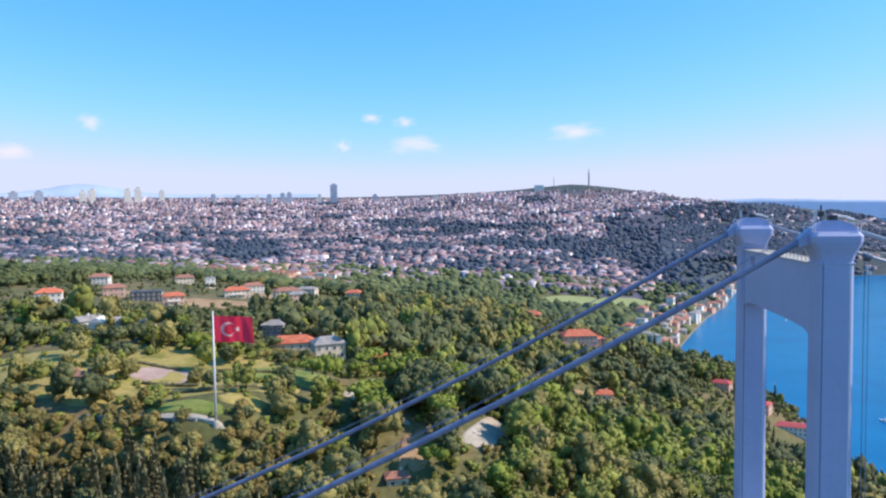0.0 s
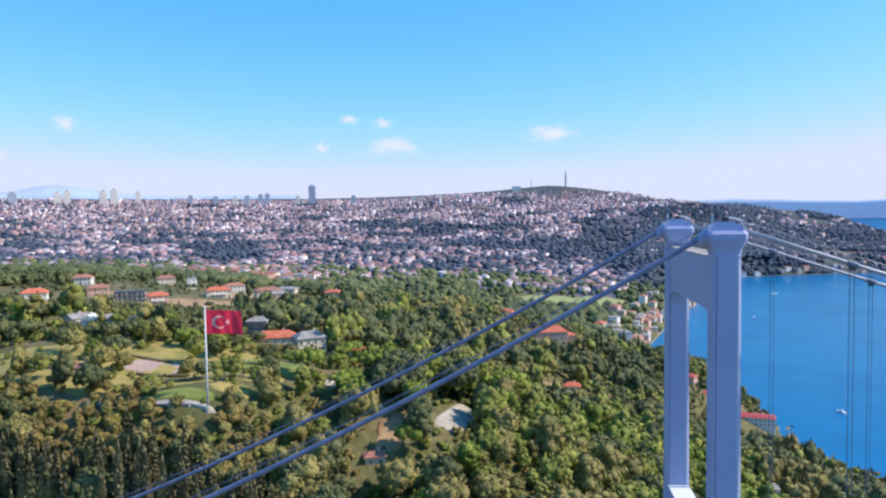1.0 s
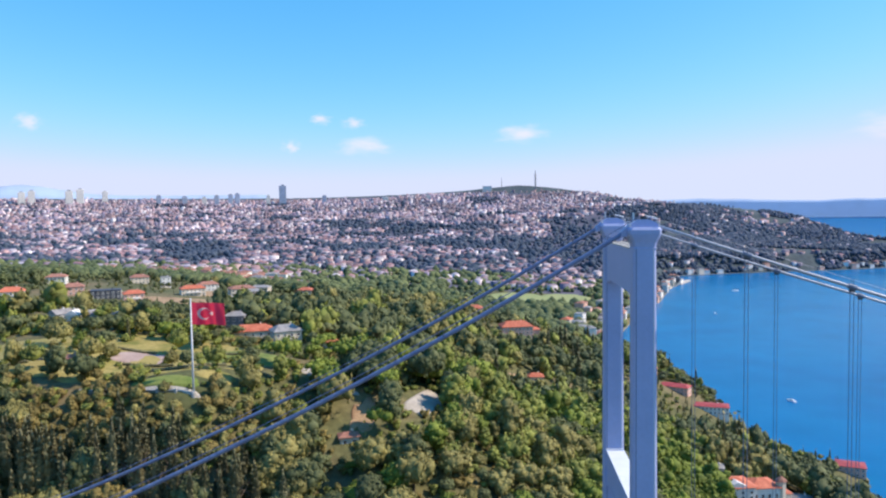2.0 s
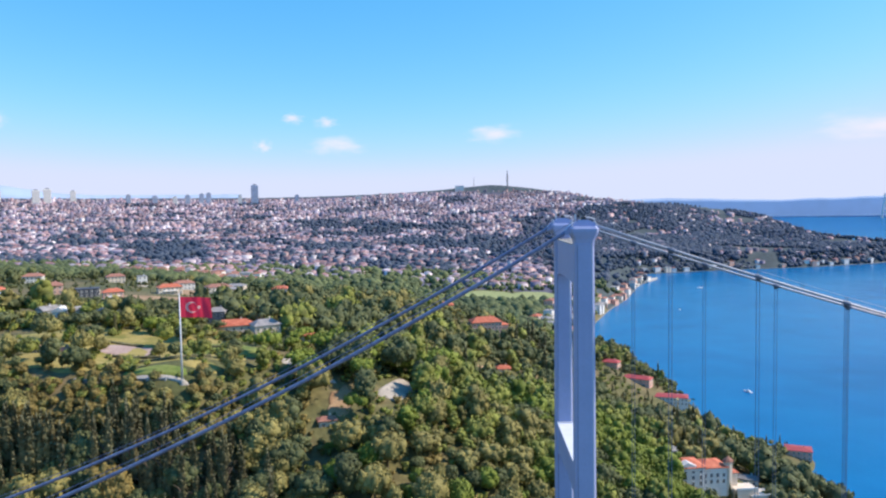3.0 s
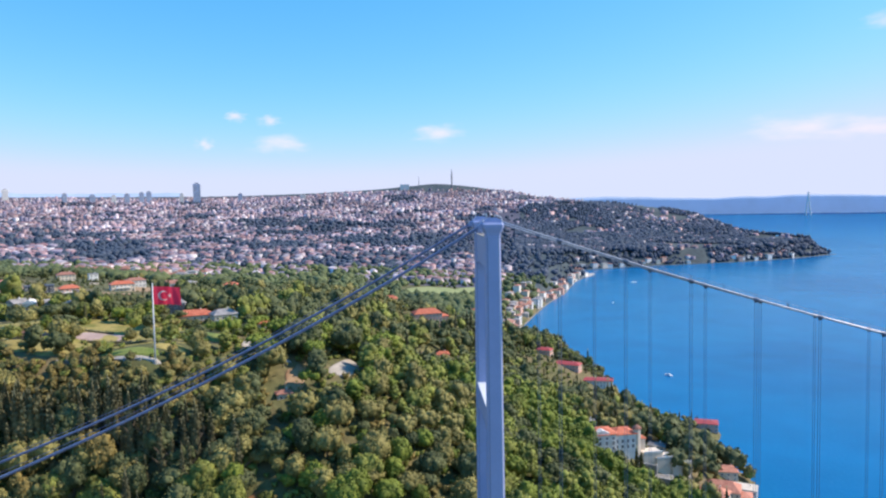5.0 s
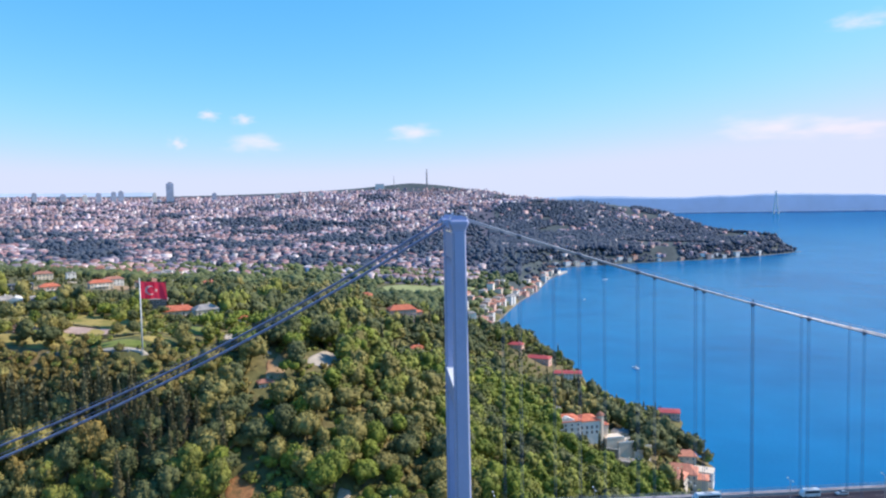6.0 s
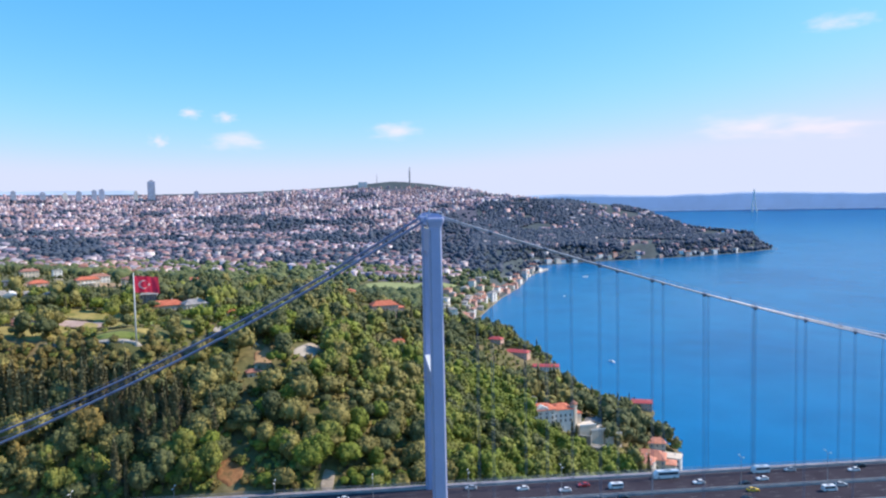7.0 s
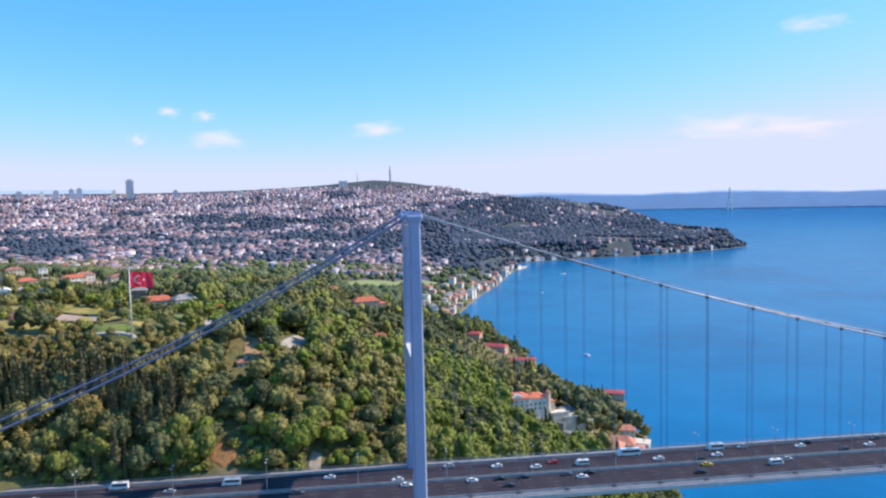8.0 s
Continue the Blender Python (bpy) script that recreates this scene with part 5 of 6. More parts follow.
for q in (0.6, 1.5, 2.4):
    YARDS.append((85 - 3.0 * q, 172 - 8 * q, 11))
house(78, 200, 7, 7, 2, -10, WHITE_WALL, GREY_ROOF, "small white house behind the villa", 0, group="houses by the shore")
house(106, 206, 9, 8, 1, -15, WHITE_WALL, GREY_ROOF, "low white house with a grey roof among trees", 1.6, group="houses by the shore")
house(124, 216, 10, 7, 1, -25, WHITE_WALL, GREY_ROOF, "low white house on the shore slope", 1.6, group="houses by the shore")
house(110, 163, 9, 6, 1, -20, CREAM_WALL, STONE, "cream terrace house below the villa", 0, group="houses by the shore")
house(150, 182, 19, 14, 2, -25, CREAM_WALL, SALMON_TILES, "large waterside house with salmon tiled roofs", 4.2, wing=6, lift=2.5, group="houses by the shore")
house(137, 163, 15, 12, 2, -35, CREAM_WALL, SALMON_TILES, "salmon-roofed house on the slope above the quay", 3.4, lift=3, group="houses by the shore")
house(168, 216, 11, 9, 2, -15, CREAM_WALL, SALMON_TILES, "waterside house with an orange tiled roof", 3.0, lift=0.5, group="houses by the shore")
house(168, 192, 13, 10, 2, -30, WHITE_WALL, CREAM_WALL, "white house with a pale roof terrace at the water", 0, lift=2, group="houses by the shore")


def terrace_villa(x, y):
    """A white villa in two blocks under red hipped roofs, with a corner turret, a gable and terraces that step down beside it."""
    v = thing("villa", pose(x, y, height(x, y) + 0.4, 0, 0, 8) @ Matrix.Diagonal((1.4, 1.1, 0.95, 1)), "white villa with orange-red tiled roofs, a turret and stepped terraces", "house", "houses by the shore")
    for x0, x1, y0, y1, h in ((-10, 1, -6, 6, 10.2), (0.6, 9.5, -4.6, 6, 9.0)):
        w, d = x1 - x0, y1 - y0
        at = Matrix.Translation(((x0 + x1) / 2, (y0 + y1) / 2, 0))
        wall = part("wall", box(-w / 2, w / 2, -d / 2, d / 2, -6, h, 0.05), WHITE_WALL, v, m=at)
        part("cornice", box(-w / 2 - 0.25, w / 2 + 0.25, -d / 2 - 0.25, d / 2 + 0.25, h - 0.35, h - 0.05, 0.05), CREAM_WALL, wall)
        part("roof", roof_mesh(w, d, h + 0.13, 2.8, 0.7, 0.3), TILES, v, m=at)
        for k in range(4):
            for z in (2.0, 5.2, 8.0) if h > 10 else (2.0, 5.2):
                window_part(v, 1.0, 2.1 if z < 6 else 1.3, at @ Matrix.Translation(((k + 0.5) * w / 4 - w / 2, -d / 2, z)))
                window_part(v, 1.0, 2.1 if z < 6 else 1.3, at @ pose(0, 0, 0, 0, 0, 90) @ Matrix.Translation(((k + 0.5) * d / 4 - d / 2, -w / 2, z)))
    bm = bmesh.new()
    face = [[bm.verts.new(q) for q in ((-7.5, yy, 10.3), (-2.0, yy, 10.3), (-2.0, yy, 11.2), (-4.75, yy, 13.0), (-7.5, yy, 11.2))] for yy in (-6.3, -2.0)]
    bm.faces.new(face[0])
    bm.faces.new(face[1][::-1])
    for k in range(5):
        bm.faces.new((face[0][k], face[1][k], face[1][(k + 1) % 5], face[0][(k + 1) % 5]))
    bmesh.ops.recalc_face_normals(bm, faces=bm.faces)
    part("gable", bm, WHITE_WALL, v)
    part("turret", prism([(10.4 + 1.7 * math.cos(a), 1.7 * math.sin(a) - 3.2) for a in (2 * math.pi * q / 8 for q in range(8))], -6, 11.6), CREAM_WALL, v)
    part("turret_roof", tube([(10.4, -3.2, 11.6), (10.4, -3.2, 12.6), (10.4, -3.2, 14.2)], [2.1, 1.5, 0.1], 8), OLD_TILES, v)
    part("chimney", box(-8.6, -7.8, 2, 2.8, 11, 14.2, 0.05), CREAM_WALL, v)
    part("loggia", box(9.4, 14.5, -2, 4, -6, 4.6, 0.06), CREAM_WALL, v)
    part("loggia_roof", roof_mesh(5.4, 6.2, 4.75, 1.2, 0.4, 0.3), TILES, v, m=Matrix.Translation((11.9, 1, 0)))
    for k, (x0, x1, z) in enumerate(((12, 20, -2.2), (17, 26, -5.2), (23, 31, -8.0))):
        terrace = part("terrace", box(x0, x1, -7 - 1.5 * k, 1 - k, -16, z, 0.06), CREAM_WALL, v, "pale garden terrace")
        part("balustrade", box(x0, x1, -7.1 - 1.5 * k, -6.8 - 1.5 * k, z + 0.004, z + 0.95, 0.04), WHITE_WALL, terrace)


terrace_villa(85, 180)


# The park's own pieces.
house(-175, 88, 10, 5, 1, 6, STONE, OLD_TILES, "low brown-roofed park pavilion", 1.2, lift=-1.7, group="park pavilions", category="pavilion")
house(-183, 90, 7, 5, 1, 2, STONE, OLD_TILES, "low brown-roofed park kiosk", 1.2, lift=-1.9, group="park pavilions", category="pavilion")


def hedge(x, y, long, turn, seed):
    """A clipped hedge with an uneven top that follows the ground."""
    rng = np.random.default_rng(seed)
    ca, sa = math.cos(radians(turn)), math.sin(radians(turn))
    pieces = []
    for k in range(int(long / 0.7)):
        u = 0.7 * k - long / 2
        px, py = x + ca * u, y + sa * u
        v = ICO1[0] * (0.7, 0.7, 0.75) * (1 + rng.normal(0, 0.15, (12, 1))) + (px, py, height(px, py) + 0.5)
        pieces.append((v, ICO1[1]))
        pieces.append(leaves(rng, v[rng.integers(0, 12, 10)], np.tile((0, 0, 1.0), (10, 1)), 0.3))
    tagged(part("hedge", tri_mesh("hedge", *join(pieces)), CONIFER), "dark clipped hedge along a park lawn", "hedge", "park hedges")


for k, q in enumerate(((-140, 82, 22, 4), (-150, 96, 18, 8), (-165, 112, 20, 0), (-128, 92, 16, 30), (-110, 96, 14, -20), (-195, 84, 16, 10), (-135, 117, 20, 12))):
    hedge(*q, 40 + k)


def terrace_wall(x, y, long, turn, tall, label):
    """A pale stone wall with piers and a coping."""
    z = height(x, y)
    w = thing("terrace_wall", pose(x, y, z, 0, 0, turn), label, "wall", "terrace walls")
    part("wall_face", box(-long / 2, long / 2, -0.25, 0.25, -4, tall, 0.03), STONE, w)
    part("coping", box(-long / 2 - 0.1, long / 2 + 0.1, -0.35, 0.35, tall + 0.003, tall + 0.18, 0.04), CONCRETE, w)
    for k in range(max(2, int(long / 4))):
        u = -long / 2 + long * k / (max(2, int(long / 4)) - 1)
        part("pier", box(u - 0.35, u + 0.35, -0.42, 0.42, -4, tall + 0.5, 0.05), CONCRETE, w)


terrace_wall(-135, 65.0, 18, 0, 0.4, "pale stone terrace wall below the flagpole")
terrace_wall(-150, 66, 14, 8, 0.9, "pale stone garden wall in the park")
for q in ((100, 170, 16, -30, 3.0), (108, 158, 14, -32, 3.0), (117, 150, 14, -35, 3.0), (126, 170, 12, 60, 3.5)):
    terrace_wall(*q, "stone retaining wall stepping down to the shore")


def shrubs():
    rng = np.random.default_rng(77)
    p = np.column_stack([rng.uniform(-240, -95, 230), rng.uniform(66, 150, 230)])
    p = p[np.hypot(*(p - (-158, 103)).T) > 9]
    z, pieces = heights(p), []
    for i in range(len(p)):
        v, f = round_crown(rng, 3, 1, 26, 0.2)
        s = rng.uniform(0.9, 2.4)
        pieces.append((v * s + (*p[i], z[i] - 0.45 * s), f))
    tagged(part("shrubs", tri_mesh("shrubs", *join(pieces)), BROADLEAF), "low shrubs scattered over the park lawns", "shrubs", kind="stuff")
    for material, label, n in ((BROADLEAF, "green bushes along the verge of the bridge road", 240), (RUSSET, "dry bushes along the verge of the bridge road", 110)):
        p = np.column_stack([rng.uniform(-240, -20, n), rng.uniform(22.5, 36, n)])
        p = p[(np.abs(p[:, 0] + 39) > 5) & (np.hypot(p[:, 0] + 76, p[:, 1] - 29) > 4.5)]
        z, pieces = heights(p), []
        for i in range(len(p)):
            v, f = round_crown(rng, 4, 1, 40, 0.2)
            s = rng.uniform(1.0, 2.6)
            pieces.append((v * s + (*p[i], z[i] - 0.5 * s), f))
        tagged(part("verge_bushes", tri_mesh("verge_bushes", *join(pieces)), material), label, "shrubs", kind="stuff")


shrubs()


def village():
    """Waterside houses in a row along the bay, seen from afar."""
    rng = np.random.default_rng(21)
    walls, roofs = (WHITE_WALL, CREAM_WALL, PINK_WALL, WHITE_WALL), (OLD_TILES, GREY_ROOF, GREY_ROOF, OLD_TILES)
    names = {WHITE_WALL: "white", CREAM_WALL: "cream", PINK_WALL: "salmon"}
    kinds = {TILES: "tiled roof", GREY_ROOF: "grey roof", OLD_TILES: "weathered tiled roof"}
    line = [(Vector((*a, 0)), Vector((*b, 0))) for a, b in zip(SHORE[16:24], SHORE[17:25])]
    cape = [(Vector((*a, 0)), Vector((*b, 0))) for a, b in zip(SHORE[24:27], SHORE[25:28])]
    for row, step in ((9, 17), (25, 24), (44, 34), (14, 26)):
        for a, b in (line if row != 14 else cape):
            way = (b - a).normalized()
            out = Vector((-way.y, way.x, 0))
            s = rng.uniform(4, 16)
            while s < (b - a).length - 6:
                p = a + way * s + out * (row + rng.uniform(-4, 8))
                if row in (25, 44) and p.y > 1120:
                    s += step
                    continue
                if p.x > 1280:
                    break
                wall, roof = walls[rng.integers(4)], roofs[rng.integers(4)]
                house(p.x, p.y, rng.uniform(11, 19), rng.uniform(9, 13), int(rng.integers(2, 5)), math.degrees(math.atan2(way.y, way.x)) + rng.uniform(-12, 12), wall, roof,
                      f"{names[wall]} village house with a {kinds[roof]} by the water", 2.0, detail=1 if p.y < 900 and row < 40 else 0, group="village houses by the bay")
                s += step * (rng.uniform(0.7, 1.3) if rng.uniform() < 0.75 else rng.uniform(1.8, 3.4))


village()
# The taller fronts along the quay.
for q in ((180, 990, 13, 12, 5, WHITE_WALL, GREY_ROOF, 0, "tall white waterside house with a flat roof"), (222, 1128, 34, 12, 2, GREY_WALL, GREY_ROOF, 1.5, "long dark boathouse on the quay"),
          (256, 1228, 22, 14, 4, WHITE_WALL, GREY_ROOF, 0, "broad white waterside house with a flat roof"), (284, 1282, 18, 14, 5, PINK_WALL, OLD_TILES, 2.2, "brick-brown warehouse on the quay"),
          (150, 926, 15, 12, 4, WHITE_WALL, OLD_TILES, 2.2, "white waterside house with a brown tiled roof"), (136, 893, 15, 12, 4, PINK_WALL, OLD_TILES, 2.4, "salmon waterside house with a brown tiled roof"),
          (104, 775, 25, 15, 4, PINK_WALL, OLD_TILES, 3.4, "large salmon house with a broad brown roof by the water"), (82, 806, 14, 12, 4, WHITE_WALL, GREY_ROOF, 0, "white flat-roofed house behind the quay"),
          (96, 916, 20, 14, 4, PINK_WALL, OLD_TILES, 2.8, "brown house with a tiled roof behind the quay"), (60, 760, 16, 12, 3, WHITE_WALL, TILES, 2.4, "white house with a red roof behind the quay"),
          (340, 1425, 26, 16, 2, CREAM_WALL, CONCRETE, 0, "low cream hall at the head of the bay")):
    house(*q[:5], 66, *q[5:7], q[8], q[7], detail=1, group="village houses by the bay")


def pier():
    """A pale landing stage with a white boathouse at the head of the bay."""
    at, k = drawn(np.array([(398, 1548, 0.0)]))
    q = thing("pier", Matrix.LocRotScale(at[0], Euler((0, 0, radians(62))), (float(k[0]),) * 3), "pale landing stage with a white boathouse", "pier")
    part("platform", box(-45, 45, -14, 10, -3, 2.2, 0.2), CONCRETE, q)
    part("boathouse", box(-30, -6, -9, 5, 2.2, 10.5, 0.2), WHITE_WALL, q)
    part("boathouse_roof", box(-31, -5, -10, 6, 10.5, 11.3, 0.1), GREY_ROOF, q)
    part("ramp", box(45, 70, -6, 4, -3, 1.2, 0.2), CONCRETE, q)


pier()


# ---- vehicles ----
PAINTS = {k: surface(k + "_car_paint", (c, tuple(min(1, 1.1 * q) for q in c)), 0.25, 0.0, 1, 6, 0, 0, 0.04) for k, c in
          {"white": (0.75, 0.75, 0.75), "silver": (0.40, 0.41, 0.43), "black": (0.015, 0.015, 0.018), "grey": (0.10, 0.10, 0.12), "yellow": (0.75, 0.48, 0.03), "red": (0.45, 0.03, 0.03)}.items()}


def loft(sections):
    """A body through upright cross sections (x, half width, z0, z1, inset at the top)."""
    bm, rings = bmesh.new(), []
    for x, hw, z0, z1, inset in sections:
        rings.append([bm.verts.new(v) for v in ((x, -hw, z0), (x, hw, z0), (x, hw, z0 + 0.55 * (z1 - z0)), (x, hw - inset, z1), (x, -hw + inset, z1), (x, -hw, z0 + 0.55 * (z1 - z0)))])
    for r, s in zip(rings[:-1], rings[1:]):
        for i in range(6):
            bm.faces.new((r[i], r[(i + 1) % 6], s[(i + 1) % 6], s[i]))
    bm.faces.new(rings[0][::-1])
    bm.faces.new(rings[-1])
    bmesh.ops.recalc_face_normals(bm, faces=bm.faces)
    return bm


def wheels(parent, xs, hw, r):
    for x in xs:
        for s in (-1, 1):
            w = part("wheel", tube([(0, -0.12, 0), (0, 0.12, 0)], r, 14), TYRE, parent, m=Matrix.Translation((x, s * (hw - 0.1), r)))
            part("rim", tube([(0, s * 0.10, 0), (0, s * 0.135, 0)], r * 0.6, 10), BARRIER, w)


def car(paint):
    c = thing("car", pose(0, 0, 0), f"{paint} saloon car on the bridge road", "car", "vehicles on the bridge")
    part("body", loft([(-2.2, 0.75, 0.45, 0.80, 0.1), (-2.0, 0.88, 0.25, 0.98, 0.06), (0.8, 0.90, 0.22, 1.0, 0.06), (1.9, 0.86, 0.25, 0.85, 0.08), (2.2, 0.72, 0.4, 0.65, 0.1)]), PAINTS[paint], c)
    part("glasshouse", loft([(-1.75, 0.78, 0.96, 1.0, 0.02), (-1.2, 0.80, 0.96, 1.38, 0.14), (0.2, 0.80, 0.96, 1.40, 0.14), (0.95, 0.80, 0.96, 1.0, 0.02)]), PANE, c)
    part("roof", box(-1.2, 0.25, -0.62, 0.62, 1.385, 1.46, 0.04), PAINTS[paint], c)
    wheels(c, (-1.35, 1.35), 0.9, 0.32)
    for s in (-1, 1):
        part("headlight", box(2.02, 2.16, s * 0.6 - 0.16, s * 0.6 + 0.16, 0.55, 0.70, 0.03), LAMP_GLASS, c)
        part("tail_light", box(-2.2, -2.08, s * 0.62 - 0.14, s * 0.62 + 0.14, 0.62, 0.78, 0.03), PAINTS["red"], c)
    return c


def van(name, long, wide, tall, paint, label):
    c = thing(name, pose(0, 0, 0), label, name.replace("_", " "), "vehicles on the bridge")
    h = long / 2
    part("body", loft([(-h, wide / 2, 0.35, tall, 0.08), (h * 0.72, wide / 2, 0.35, tall, 0.08), (h * 0.9, wide / 2, 0.35, tall * 0.72, 0.1), (h, wide / 2 - 0.08, 0.4, tall * 0.5, 0.1)]), PAINTS[paint], c)
    for s in (-1, 1):
        part("side_window", box(-h * 0.92, h * 0.66, s * wide / 2 - 0.03, s * wide / 2 + 0.03, tall * 0.55, tall * 0.86), PANE, c)
    part("windscreen", box(h * 0.72, h * 0.76, -wide / 2 + 0.15, wide / 2 - 0.15, tall * 0.62, tall * 0.92), PANE, c)
    part("roof_hatch", box(-h * 0.4, h * 0.1, -wide * 0.25, wide * 0.25, tall + 0.002, tall + 0.14, 0.04), BARRIER, c)
    wheels(c, (-h * 0.62, h * 0.62), wide / 2, 0.45 if long > 7 else 0.36)
    return c


def traffic():
    made = {k: car(k) for k in ("white", "silver", "black", "grey", "yellow", "red")}
    made["bus"] = van("bus", 9.8, 2.4, 3.0, "white", "white coach with dark windows on the bridge road")
    made["minibus"] = van("minibus", 6.8, 2.2, 2.7, "white", "white minibus with dark windows on the bridge road")
    made["van"] = van("van", 5.2, 2.0, 2.2, "white", "white delivery van on the bridge road")
    used = set()
    for what, x, y in VEHICLES:
        lane = (1 if y > 0 else -1) * min((2.9, 6.4, 9.9, 13.3), key=lambda q: abs(q - abs(y)))
        m = pose(x, lane, DECK + 0.01, 0, 0, 0 if y < 0 else 180)
        if what in used:
            copy_thing(made[what], m)
        else:
            made[what].matrix_world = m
            used.add(what)
    for k, ob in made.items():
        if k not in used:
            ob.matrix_world = pose(-250 - 12 * len(k), 6.4, DECK + 0.01, 0, 0, 180)


VEHICLES = [
    ("black", 41, -3), ("black", 32, -3), ("black", 34, -10), ("grey", 58, -3), ("black", 67, -3), ("black", 109, -10), ("black", 115, 3), ("black", 178, 3), ("black", 168, 13),
    ("red", 56, 10), ("white", 33, 10), ("white", 48, 6.4), ("van", 67, 6.4), ("white", 21, -3), ("white", 63, -6.4), ("bus", 89, 12), ("white", 99, 6.4), ("yellow", 115, -3),
    ("white", 124, 6.4), ("minibus", 127, 12), ("silver", 139, 13), ("white", 163, 10), ("van", 142, -6.4), ("silver", 149, -3), ("white", -7, 3), ("white", -4, -3), ("silver", 14, 13),
    ("white", -33, 10), ("minibus", -70, 10), ("grey", -44, -3), ("minibus", -112, 13), ("silver", -92, 6.4), ("white", -140, 6.4), ("grey", 200, 13), ("white", 192, 6.4), ("black", 215, 10), ("red", 228, -6.4),
]
traffic()


# ---- boats ----
def boat(x, y, long, turn):
    b = thing("motor_boat", pose(x, y, 0, 0, 0, turn), "small white motor boat on blue water", "boat", "boats on the strait")
    h = long / 2
    part("hull", loft([(-h, long * 0.16, -0.2, 0.9, 0.0), (0, long * 0.17, -0.2, 0.95, 0.0), (h * 0.6, long * 0.11, -0.1, 1.1, 0.0), (h, 0.08, 0.4, 1.3, 0.0)]), PALE_PAINT, b)
    part("cabin", loft([(-h * 0.5, long * 0.11, 0.9, 2.0, 0.1), (h * 0.1, long * 0.11, 0.9, 2.0, 0.1), (h * 0.35, long * 0.09, 0.95, 1.2, 0.1)]), PALE_PAINT, b)
    part("cabin_window", box(-h * 0.4, h * 0.05, -long * 0.112, long * 0.112, 1.35, 1.75), PANE, b)
    part("mast", tube([(-h * 0.2, 0, 1.9), (-h * 0.2, 0, 4.2)], 0.05, 6), PALE_PAINT, b)


# ---- the far city ----
def far_at(bearing, distance, z=None):
    a = radians(bearing)
    x, y = EYE0[0] + distance * math.sin(a), EYE0[1] + distance * math.cos(a)
    at, k = drawn(np.array([(x, y, height(x, y) if z is None else z)]))
    return Vector(at[0]), float(k[0])


CITY_LABEL = {(WHITE_WALL, OLD_TILES): "white city house with a tiled roof", (CREAM_WALL, OLD_TILES): "cream city house with a tiled roof",
              (WHITE_WALL, GREY_ROOF): "white city house with a grey roof", (PINK_WALL, OLD_TILES): "salmon city house with a tiled roof"}


